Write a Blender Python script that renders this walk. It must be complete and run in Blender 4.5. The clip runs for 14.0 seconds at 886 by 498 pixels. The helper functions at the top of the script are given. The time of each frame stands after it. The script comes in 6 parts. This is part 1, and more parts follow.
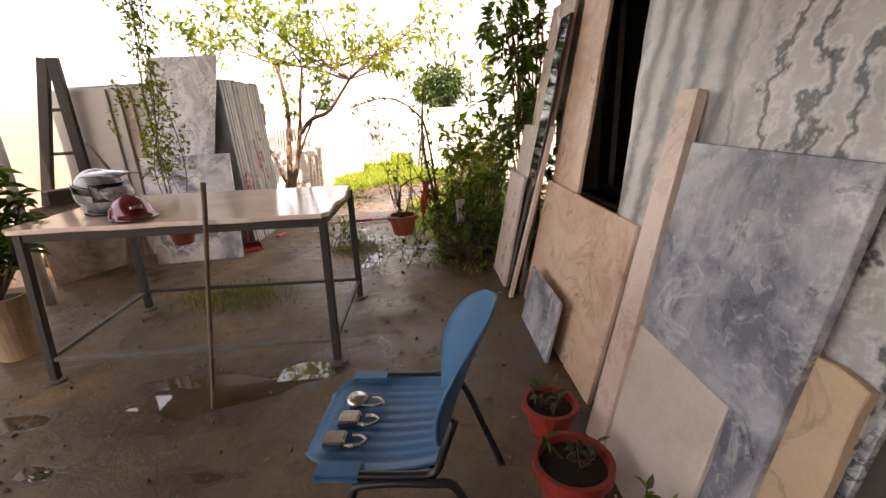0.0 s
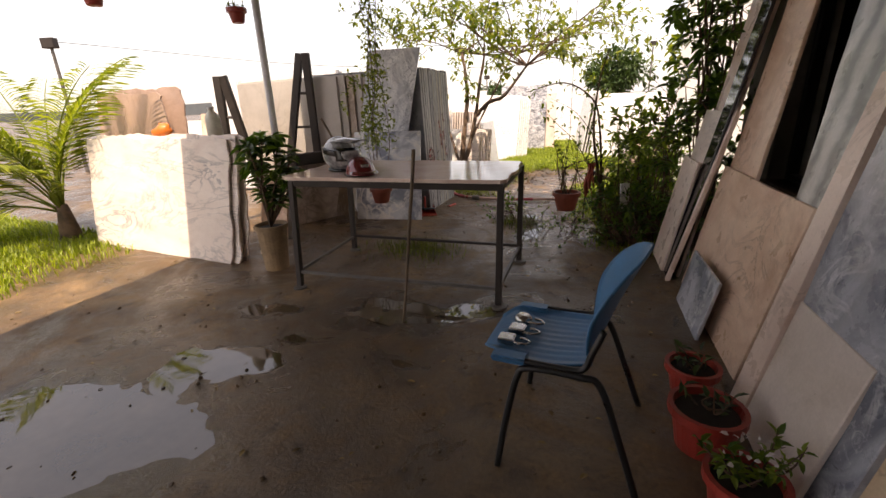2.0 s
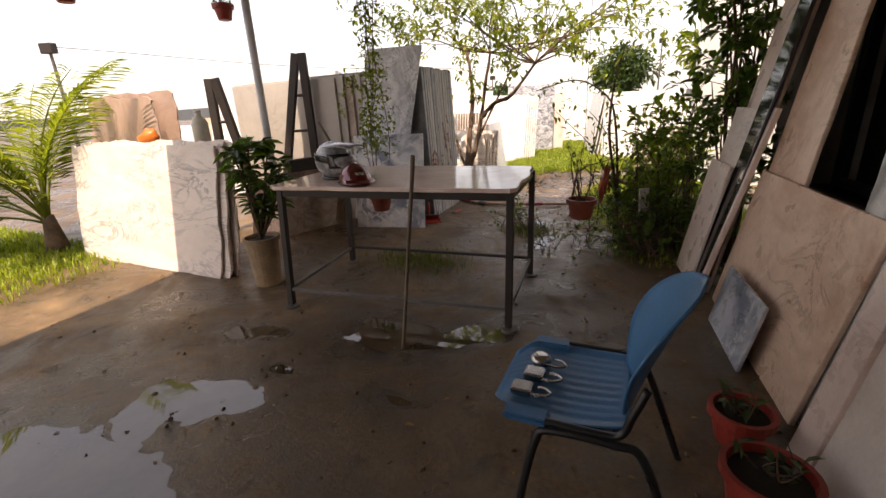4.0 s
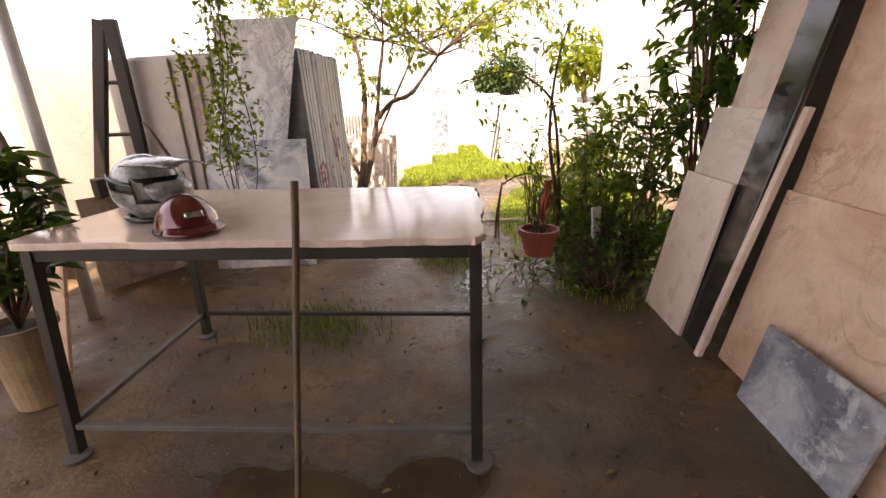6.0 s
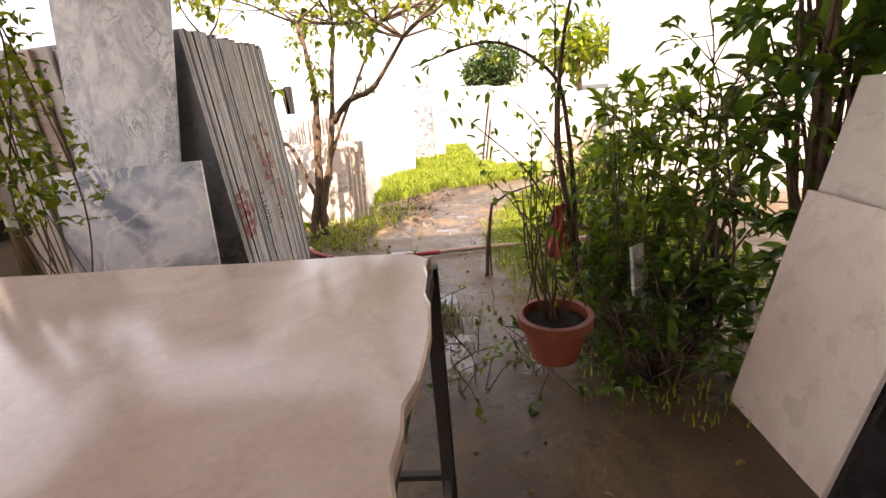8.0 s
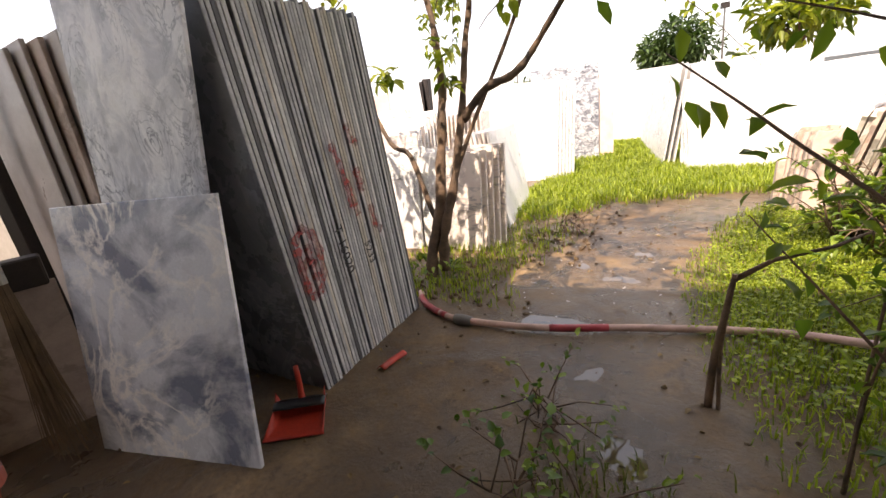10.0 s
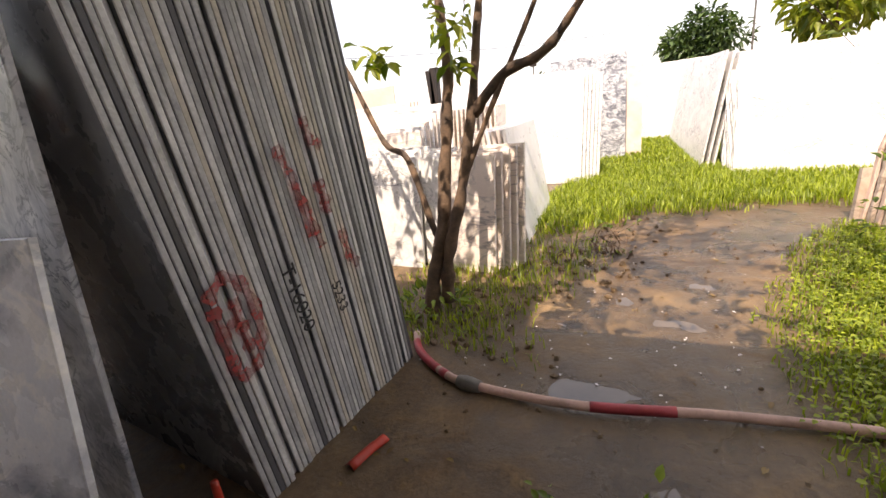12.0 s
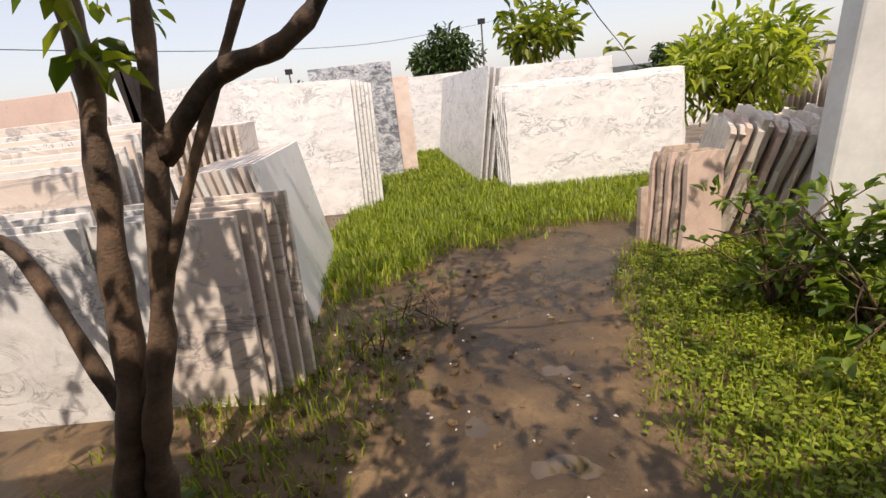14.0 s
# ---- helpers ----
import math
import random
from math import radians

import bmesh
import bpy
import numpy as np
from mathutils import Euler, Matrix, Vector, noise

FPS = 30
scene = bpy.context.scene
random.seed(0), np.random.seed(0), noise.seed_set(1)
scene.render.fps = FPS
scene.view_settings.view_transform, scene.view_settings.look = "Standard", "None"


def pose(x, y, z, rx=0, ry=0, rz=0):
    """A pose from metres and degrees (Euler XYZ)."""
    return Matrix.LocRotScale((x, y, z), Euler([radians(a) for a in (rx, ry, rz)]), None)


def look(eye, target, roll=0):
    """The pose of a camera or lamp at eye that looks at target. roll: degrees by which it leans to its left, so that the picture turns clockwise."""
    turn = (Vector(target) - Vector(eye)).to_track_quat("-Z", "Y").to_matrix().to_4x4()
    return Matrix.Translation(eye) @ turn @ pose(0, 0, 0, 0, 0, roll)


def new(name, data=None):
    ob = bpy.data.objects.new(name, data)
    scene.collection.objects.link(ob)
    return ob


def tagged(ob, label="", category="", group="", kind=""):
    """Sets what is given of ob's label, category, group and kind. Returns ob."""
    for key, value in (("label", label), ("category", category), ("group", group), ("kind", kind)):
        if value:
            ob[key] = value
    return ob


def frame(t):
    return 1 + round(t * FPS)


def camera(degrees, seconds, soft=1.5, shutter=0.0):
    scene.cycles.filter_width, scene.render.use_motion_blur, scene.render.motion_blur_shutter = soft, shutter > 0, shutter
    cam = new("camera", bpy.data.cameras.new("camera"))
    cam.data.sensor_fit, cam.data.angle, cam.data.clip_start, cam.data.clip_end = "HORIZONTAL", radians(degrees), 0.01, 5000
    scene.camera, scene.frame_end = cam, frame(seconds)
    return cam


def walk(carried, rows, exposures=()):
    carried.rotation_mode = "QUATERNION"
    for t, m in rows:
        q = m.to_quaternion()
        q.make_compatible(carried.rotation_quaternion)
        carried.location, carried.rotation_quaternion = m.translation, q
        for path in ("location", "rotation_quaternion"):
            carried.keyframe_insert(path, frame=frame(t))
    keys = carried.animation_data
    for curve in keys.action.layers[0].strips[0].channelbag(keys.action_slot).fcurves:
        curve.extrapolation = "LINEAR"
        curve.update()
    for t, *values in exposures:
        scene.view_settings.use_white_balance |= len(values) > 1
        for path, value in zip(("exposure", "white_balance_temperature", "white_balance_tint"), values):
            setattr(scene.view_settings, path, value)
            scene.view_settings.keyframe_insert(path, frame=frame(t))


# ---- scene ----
cam = camera(91.0, 14.0)
PATH = [
    (0, (0.391, 0.433, 1.334), (0.17, 2.326, 0.73), -2.6),
    (0.5, (0.371, 0.33, 1.346), (-0.197, 2.148, 0.738), -3.1),
    (1, (0.423, 0.185, 1.342), (-0.325, 1.937, 0.732), -2.5),
    (1.5, (0.434, 0.088, 1.331), (-0.383, 1.805, 0.711), -1.7),
    (2, (0.404, -0.009, 1.315), (-0.457, 1.682, 0.683), -2.1),
    (2.5, (0.404, -0.057, 1.311), (-0.473, 1.625, 0.677), -2.4),
    (3, (0.401, 0.014, 1.308), (-0.485, 1.693, 0.678), -2.7),
    (3.2, (0.4, 0.061, 1.314), (-0.493, 1.737, 0.686), -2.8),
    (5.3, (-0.082, 0.842, 1.27), (-0.915, 2.558, 0.667), -3.3),
    (5.5, (-0.134, 0.964, 1.262), (-0.9, 2.709, 0.653), -2.8),
    (6, (-0.304, 1.255, 1.258), (-0.722, 3.107, 0.629), -1.7),
    (6.5, (-0.373, 1.523, 1.24), (-0.698, 3.391, 0.603), -2.8),
    (7, (-0.358, 1.824, 1.251), (-0.632, 3.697, 0.606), -3.5),
    (7.2, (-0.351, 1.931, 1.239), (-0.611, 3.806, 0.594), -3.8),
    (8.0, (-0.345, 2.43, 1.232), (-0.765, 4.27, 0.592), -4.9),
    (8.7, (-0.385, 2.95, 1.220), (-0.99, 4.75, 0.584), -5.9),
    (9.3, (-0.568, 3.418, 1.208), (-1.27, 5.19, 0.576), -6.7),
    (9.5, (-0.63, 3.52, 1.214), (-1.391, 5.261, 0.59), -7.1),
    (10, (-0.721, 3.712, 1.193), (-1.768, 5.31, 0.597), -7.5),
    (10.5, (-0.817, 3.865, 1.164), (-2.033, 5.343, 0.584), -6.5),
    (11, (-0.928, 3.996, 1.17), (-2.162, 5.453, 0.575), -6.1),
    (11.5, (-0.98, 4.158, 1.156), (-2.235, 5.601, 0.568), -6.7),
    (12, (-1.038, 4.325, 1.167), (-2.128, 5.888, 0.56), -7.2),
    (12.5, (-1.165, 4.482, 1.211), (-1.713, 6.285, 0.541), -7.3),
    (13, (-1.29, 4.692, 1.182), (-1.755, 6.517, 0.507), -7.3),
    (13.5, (-1.374, 5.021, 1.222), (-1.767, 6.864, 0.552), -8.0),
    (14, (-1.43, 5.421, 1.215), (-1.617, 7.292, 0.534), -6.4),
]
EXPOSURES = [(0.0, 1.8, 8600, 23), (0.6, 1.4, 8450, 22), (1.5, 0.85, 8350, 21), (3.0, 0.75, 8350, 21), (5.3, 0.95, 8350, 22), (6.0, 1.65, 8650, 25), (7.2, 1.95, 8700, 25),
             (9.3, 1.15, 7700, 18), (10.5, 1.15, 7750, 19), (11.5, 1.1, 7800, 19), (12.5, 0.78, 7700, 19), (13.0, 0.68, 7650, 19), (13.5, 0.35, 7500, 18), (14.0, 0.02, 7350, 17)]
walk(cam, [(t, look(eye, target, roll)) for t, eye, target, roll in PATH], EXPOSURES)

# ---------------------------------------------------------------- light
SUN_DIR = Vector((-0.08, 0.50, -1.0)).normalized()
SUN_ELEV = math.asin(-SUN_DIR.z)
world = bpy.data.worlds.new("world")
scene.world = world
world.use_nodes = True
wn = world.node_tree
sky = wn.nodes.new("ShaderNodeTexSky")
sky.sky_type, sky.sun_disc = "NISHITA", False
sky.sun_elevation = SUN_ELEV
sky.sun_rotation = math.atan2(-SUN_DIR.x, -SUN_DIR.y)
sky.air_density, sky.dust_density, sky.ozone_density = 1.0, 2.0, 1.0
wn.nodes["Background"].inputs[1].default_value = 0.10
wn.links.new(sky.outputs[0], wn.nodes["Background"].inputs[0])
haze = wn.nodes.new("ShaderNodeBackground")
haze.inputs[0].default_value = (0.82, 0.88, 1.0, 1)
haze.inputs[1].default_value = 0.52
both = wn.nodes.new("ShaderNodeAddShader")
wn.links.new(wn.nodes["Background"].outputs[0], both.inputs[0])
wn.links.new(haze.outputs[0], both.inputs[1])
wn.links.new(both.outputs[0], wn.nodes["World Output"].inputs[0])
sun = new("sun", bpy.data.lights.new("sun", "SUN"))
sun.data.energy, sun.data.angle, sun.data.color = 4.4, radians(0.6), (1.0, 0.95, 0.86)
sun.rotation_euler = SUN_DIR.to_track_quat("-Z", "Y").to_euler()


# ---------------------------------------------------------------- materials
def shade(name):
    m = bpy.data.materials.new(name)
    m.use_nodes = True
    return m, m.node_tree.nodes, m.node_tree.links, m.node_tree.nodes["Principled BSDF"]


def coords(nodes, links, shift=True):
    """Object coordinates, moved by the object's own random number."""
    tc = nodes.new("ShaderNodeTexCoord")
    if not shift:
        return tc.outputs["Object"]
    info = nodes.new("ShaderNodeObjectInfo")
    mul = nodes.new("ShaderNodeMath")
    mul.operation = "MULTIPLY"
    mul.inputs[1].default_value = 37.0
    links.new(info.outputs["Random"], mul.inputs[0])
    add = nodes.new("ShaderNodeVectorMath")
    add.operation = "ADD"
    links.new(tc.outputs["Object"], add.inputs[0])
    links.new(mul.outputs[0], add.inputs[1])
    return add.outputs[0]


def noise_tex(nodes, links, vec, scale, detail=5.0, rough=0.6, distort=0.0):
    n = nodes.new("ShaderNodeTexNoise")
    n.inputs["Scale"].default_value = scale
    n.inputs["Detail"].default_value = detail
    n.inputs["Roughness"].default_value = rough
    n.inputs["Distortion"].default_value = distort
    links.new(vec, n.inputs["Vector"])
    return n.outputs["Fac"]


def ramp(nodes, links, fac, stops):
    r = nodes.new("ShaderNodeValToRGB")
    el = r.color_ramp.elements
    while len(el) < len(stops):
        el.new(0.5)
    for e, (p, c) in zip(el, stops):
        e.position = p
        e.color = (*c, 1.0) if len(c) == 3 else c
    links.new(fac, r.inputs[0])
    return r.outputs[0]


def mix(nodes, links, fac, a, b, mode="MIX"):
    m = nodes.new("ShaderNodeMix")
    m.data_type, m.blend_type = "RGBA", mode
    for sock, v in ((m.inputs["Factor"], fac), (m.inputs["A"], a), (m.inputs["B"], b)):
        if isinstance(v, bpy.types.NodeSocket):
            links.new(v, sock)
        elif isinstance(v, (int, float)):
            sock.default_value = v
        else:
            sock.default_value = (*v, 1.0)
    return m.outputs["Result"]


def bump(nodes, links, bsdf, height, strength=0.3, distance=0.01):
    b = nodes.new("ShaderNodeBump")
    b.inputs["Strength"].default_value = strength
    b.inputs["Distance"].default_value = distance
    links.new(height, b.inputs["Height"])
    links.new(b.outputs[0], bsdf.inputs["Normal"])


def marble(name, light, mid, vein, scale=1.5, vein_at=0.5, width=0.05, warp=1.5, rough=0.3, vein_amount=0.8, squash=(1, 1, 1), dirt=(0.35, 0.27, 0.18), dirt_amount=0.25, blotch=0.5, flecks=0.0):
    """Cloudy stone with thin warped veins and a little dust."""
    m, nodes, links, bsdf = shade(name)
    v = coords(nodes, links)
    sq = nodes.new("ShaderNodeVectorMath")
    sq.operation = "MULTIPLY"
    sq.inputs[1].default_value = squash
    links.new(v, sq.inputs[0])
    v = sq.outputs[0]
    cloud = noise_tex(nodes, links, v, scale, 8, 0.62, warp * 0.6)
    base = ramp(nodes, links, cloud, [(0.5 - blotch * 0.4, mid), (0.5 + blotch * 0.3, light)])
    lines = noise_tex(nodes, links, v, scale * 1.3, 6, 0.6, warp)
    vein_mask = ramp(nodes, links, lines, [(vein_at - width, (0, 0, 0)), (vein_at, (1, 1, 1)), (vein_at + width, (0, 0, 0))])
    breakup = ramp(nodes, links, noise_tex(nodes, links, v, scale * 0.8, 3), [(0.4, (0, 0, 0)), (0.6, (1, 1, 1))])
    vm = mix(nodes, links, 1.0, vein_mask, breakup, "MULTIPLY")
    amt = mix(nodes, links, 1.0, vm, (vein_amount,) * 3, "MULTIPLY")
    col = mix(nodes, links, amt, base, vein)
    spots = ramp(nodes, links, noise_tex(nodes, links, v, 4.5, 9, 0.7), [(0.52, (0, 0, 0)), (0.75, (dirt_amount,) * 3)])
    col = mix(nodes, links, spots, col, dirt)
    if flecks:
        shred = ramp(nodes, links, noise_tex(nodes, links, v, 13, 7, 0.72, 1.6), [(0.56, (0, 0, 0)), (0.68, (flecks,) * 3)])
        col = mix(nodes, links, shred, col, vein)
        pits = ramp(nodes, links, noise_tex(nodes, links, v, 9, 6, 0.7, 0.8), [(0.30, (0.8, 0.8, 0.8)), (0.40, (0, 0, 0))])
        col = mix(nodes, links, pits, col, tuple(c * 0.45 for c in mid))
    fine = noise_tex(nodes, links, v, 90, 3)
    col = mix(nodes, links, 0.12, col, ramp(nodes, links, fine, [(0.3, (0.2, 0.2, 0.2)), (0.7, (1, 1, 1))]), "MULTIPLY")
    links.new(col, bsdf.inputs["Base Color"])
    rg = ramp(nodes, links, noise_tex(nodes, links, v, 7, 6), [(0.3, (rough * 0.6,) * 3), (0.75, (min(rough * 1.7, 0.9),) * 3)])
    links.new(rg, bsdf.inputs["Roughness"])
    bump(nodes, links, bsdf, fine, 0.08, 0.003)
    return m


def plain(name, color, rough=0.5, metal=0.0, vary=0.25, scale=6.0, relief=0.15, dark=None, spec=0.5, coat=0.0):
    """One colour with mottling at two scales and a fine relief."""
    m, nodes, links, bsdf = shade(name)
    v = coords(nodes, links)
    dark = dark or tuple(c * (1 - vary) * 0.8 for c in color)
    big = noise_tex(nodes, links, v, scale, 6, 0.65)
    small = noise_tex(nodes, links, v, scale * 14, 3)
    col = mix(nodes, links, ramp(nodes, links, big, [(0.35, (0, 0, 0)), (0.7, (1, 1, 1))]), dark, color)
    col = mix(nodes, links, vary, col, ramp(nodes, links, small, [(0.3, (0.45, 0.45, 0.45)), (0.7, (1, 1, 1))]), "MULTIPLY")
    links.new(col, bsdf.inputs["Base Color"])
    links.new(ramp(nodes, links, big, [(0.3, (max(rough - 0.12, 0.03),) * 3), (0.7, (min(rough + 0.12, 1),) * 3)]), bsdf.inputs["Roughness"])
    bsdf.inputs["Metallic"].default_value = metal
    bsdf.inputs["Specular IOR Level"].default_value = spec
    bsdf.inputs["Coat Weight"].default_value = coat
    bump(nodes, links, bsdf, small, relief, 0.004)
    return m


def foliage(name, dark, light, rough=0.45, thin=0.3):
    m, nodes, links, bsdf = shade(name)
    geo = nodes.new("ShaderNodeNewGeometry")
    col = ramp(nodes, links, geo.outputs["Random Per Island"], [(0.0, dark), (0.55, tuple((a + b) / 2 for a, b in zip(dark, light))), (1.0, light)])
    v = coords(nodes, links, False)
    col = mix(nodes, links, 0.35, col, ramp(nodes, links, noise_tex(nodes, links, v, 2.2, 3), [(0.3, (0.5, 0.55, 0.5)), (0.7, (1.3, 1.25, 1.0))]), "MULTIPLY")
    links.new(col, bsdf.inputs["Base Color"])
    bsdf.inputs["Roughness"].default_value = rough
    tr = nodes.new("ShaderNodeBsdfTranslucent")
    links.new(mix(nodes, links, 1.0, col, (1.3, 1.4, 0.6), "MULTIPLY"), tr.inputs[0])
    ms = nodes.new("ShaderNodeMixShader")
    ms.inputs[0].default_value = thin
    links.new(bsdf.outputs[0], ms.inputs[1])
    links.new(tr.outputs[0], ms.inputs[2])
    links.new(ms.outputs[0], nodes["Material Output"].inputs[0])
    return m


def banded_marble():
    """Grey and white stone: upright bands on one side, running into folded dark veins on the other."""
    m, nodes, links, bsdf = shade("banded_grey_white_marble")
    v = coords(nodes, links, False)

    def wave(scale, distortion, detail_scale):
        w = nodes.new("ShaderNodeTexWave")
        w.bands_direction = "X"
        for key, val in (("Scale", scale), ("Distortion", distortion), ("Detail", 4.0), ("Detail Scale", detail_scale), ("Detail Roughness", 0.62)):
            w.inputs[key].default_value = val
        links.new(v, w.inputs["Vector"])
        return w.outputs["Fac"]
    bands = ramp(nodes, links, wave(2.0, 3.2, 2.6), [(0.05, (0.24, 0.25, 0.25)), (0.35, (0.42, 0.43, 0.43)), (0.85, (0.62, 0.62, 0.61))])
    folds = ramp(nodes, links, wave(2.4, 10.0, 2.6), [(0.03, (0.15, 0.155, 0.165)), (0.16, (0.46, 0.46, 0.46)), (0.5, (0.70, 0.69, 0.67)), (0.9, (0.52, 0.52, 0.52))])
    sep = nodes.new("ShaderNodeSeparateXYZ")
    links.new(v, sep.inputs[0])
    side = nodes.new("ShaderNodeMath")
    side.operation = "MULTIPLY_ADD"
    side.inputs[1].default_value = 0.35
    links.new(noise_tex(nodes, links, v, 2.2, 5, 0.6, 0.5), side.inputs[0])
    links.new(sep.outputs[0], side.inputs[2])
    col = mix(nodes, links, ramp(nodes, links, side.outputs[0], [(0.50, (0, 0, 0)), (0.72, (1, 1, 1))]), bands, folds)
    smear = ramp(nodes, links, noise_tex(nodes, links, v, 5.0, 8, 0.7, 1.0), [(0.35, (0.62, 0.63, 0.64)), (0.65, (1.08, 1.07, 1.05))])
    col = mix(nodes, links, 0.7, col, smear, "MULTIPLY")
    links.new(col, bsdf.inputs["Base Color"])
    fine = noise_tex(nodes, links, v, 90, 3)
    links.new(ramp(nodes, links, noise_tex(nodes, links, v, 7, 6), [(0.3, (0.2, 0.2, 0.2)), (0.75, (0.5, 0.5, 0.5))]), bsdf.inputs["Roughness"])
    bump(nodes, links, bsdf, fine, 0.08, 0.003)
    return m


M = {}
M["cream"] = marble("cream_marble", (0.84, 0.75, 0.67), (0.72, 0.60, 0.53), (0.24, 0.23, 0.24), 1.6, 0.5, 0.045, 2.6, 0.4, 0.85, squash=(0.7, 1, 1.7))
M["peach"] = marble("peach_marble", (0.80, 0.58, 0.44), (0.62, 0.39, 0.27), (0.34, 0.20, 0.13), 1.9, 0.5, 0.03, 2.4, 0.35, 0.7, blotch=0.28)
M["rose"] = marble("rose_marble", (0.84, 0.70, 0.62), (0.70, 0.52, 0.44), (0.42, 0.30, 0.25), 1.6, 0.47, 0.025, 1.8, 0.3, 0.5)
M["white"] = marble("white_marble", (0.82, 0.80, 0.78), (0.68, 0.66, 0.65), (0.10, 0.11, 0.13), 3.4, 0.54, 0.035, 2.4, 0.4, 0.8, dirt_amount=0.18, blotch=0.35, squash=(0.8, 1, 1.5))
M["pattern"] = marble("dark_veined_marble", (0.60, 0.61, 0.63), (0.20, 0.21, 0.24), (0.04, 0.045, 0.06), 5.5, 0.5, 0.07, 2.8, 0.3, 0.95, blotch=0.2, squash=(1, 1, 1.6))
M["grey"] = marble("grey_marble", (0.46, 0.48, 0.53), (0.17, 0.185, 0.225), (0.72, 0.72, 0.75), 3.2, 0.60, 0.05, 1.2, 0.28, 0.75, blotch=0.24, flecks=0.55)
M["cloud"] = marble("clouded_grey_marble", (0.74, 0.75, 0.77), (0.23, 0.25, 0.31), (0.95, 0.91, 0.85), 1.9, 0.52, 0.045, 1.1, 0.25, 0.95, blotch=0.17)
M["crackle"] = marble("crackled_grey_marble", (0.88, 0.89, 0.90), (0.56, 0.58, 0.62), (0.17, 0.19, 0.23), 3.6, 0.5, 0.035, 2.4, 0.28, 0.85, blotch=0.2, squash=(1.5, 1, 0.9))
M["zebra"] = banded_marble()
M["beige"] = marble("greyish_beige_marble", (0.52, 0.47, 0.42), (0.40, 0.36, 0.32), (0.28, 0.25, 0.22), 1.2, 0.5, 0.03, 1.8, 0.4, 0.4)
M["brownpeach"] = marble("brown_pink_stone", (0.38, 0.26, 0.20), (0.28, 0.185, 0.14), (0.18, 0.115, 0.085), 1.5, 0.5, 0.04, 2.0, 0.5, 0.5)
M["edge"] = plain("sawn_grey_slab_edge", (0.64, 0.64, 0.63), 0.6, vary=0.4, scale=7, dark=(0.30, 0.30, 0.31))
M["darkgrey"] = marble("dark_grey_marble", (0.22, 0.23, 0.245), (0.09, 0.097, 0.108), (0.45, 0.46, 0.47), 1.6, 0.5, 0.03, 2.2, 0.25, 0.45)
M["stripe_light"] = plain("pale_slab_edge", (0.80, 0.79, 0.77), 0.6, vary=0.35, scale=6, dark=(0.44, 0.44, 0.43))
M["stripe_mid"] = plain("mid_grey_slab_edge", (0.48, 0.48, 0.48), 0.6, vary=0.35, scale=4)
M["stripe_tan"] = plain("tan_dusted_slab_edge", (0.66, 0.60, 0.50), 0.65, vary=0.35, scale=5, dark=(0.40, 0.37, 0.32))
# near-black copy of the sawn edge, with shadow put into its colour
M["stripe_shadowed"] = plain("slab_edge_shadow_in_colour", (0.10, 0.10, 0.11), 0.5, vary=0.3, scale=4)
M["tan"] = marble("tan_stone", (0.66, 0.50, 0.34), (0.55, 0.38, 0.25), (0.24, 0.18, 0.13), 2.0, 0.52, 0.04, 2, 0.5, 0.6)
M["brown"] = marble("weathered_brown_stone", (0.55, 0.44, 0.36), (0.36, 0.27, 0.21), (0.16, 0.12, 0.09), 2.5, 0.5, 0.07, 2.0, 0.65, 0.7, dirt_amount=0.5)
M["rosebrown"] = marble("weathered_pink_stone", (0.66, 0.50, 0.42), (0.48, 0.34, 0.27), (0.20, 0.14, 0.11), 2.2, 0.5, 0.06, 2.0, 0.6, 0.6, dirt_amount=0.45)
M["stonepale"] = marble("weathered_pale_stone", (0.66, 0.60, 0.52), (0.46, 0.39, 0.32), (0.22, 0.17, 0.13), 2.6, 0.5, 0.06, 2.0, 0.6, 0.6, dirt_amount=0.5)
M["offwhite"] = marble("offwhite_marble", (0.80, 0.71, 0.65), (0.70, 0.60, 0.54), (0.60, 0.50, 0.44), 1.8, 0.5, 0.03, 1.2, 0.4, 0.3, blotch=0.6)
M["brownrose"] = marble("dull_pink_marble", (0.70, 0.53, 0.45), (0.58, 0.42, 0.35), (0.45, 0.31, 0.25), 1.4, 0.5, 0.04, 1.5, 0.45, 0.3)
M["paleface"] = marble("pale_warm_white_marble", (0.86, 0.84, 0.81), (0.78, 0.75, 0.71), (0.60, 0.56, 0.52), 1.8, 0.5, 0.03, 1.2, 0.4, 0.3, blotch=0.6, dirt_amount=0.12)
M["table"] = marble("polished_pink_marble", (0.92, 0.75, 0.66), (0.80, 0.60, 0.51), (0.66, 0.44, 0.35), 1.6, 0.5, 0.05, 2.0, 0.085, 0.4, dirt_amount=0.12)
M["granite"] = marble("polished_black_granite", (0.025, 0.022, 0.024), (0.012, 0.011, 0.012), (0.05, 0.045, 0.045), 6, 0.5, 0.05, 1, 0.05, 0.5, dirt_amount=0.03)
M["steel"] = plain("dark_rusty_steel", (0.055, 0.042, 0.036), 0.55, 0.3, 0.4, 8)
M["rail"] = plain("grey_dusty_steel", (0.20, 0.18, 0.16), 0.6, 0.2, 0.35, 8)
M["wood"] = plain("worn_brown_wood", (0.20, 0.13, 0.075), 0.6, 0, 0.4, 9, 0.4)
M["plaster"] = plain("white_painted_plaster", (0.87, 0.87, 0.85), 0.85, 0, 0.12, 1.6, 0.3)
M["cement"] = plain("grey_cement_render", (0.36, 0.33, 0.29), 0.9, 0, 0.3, 1.5, 0.5)
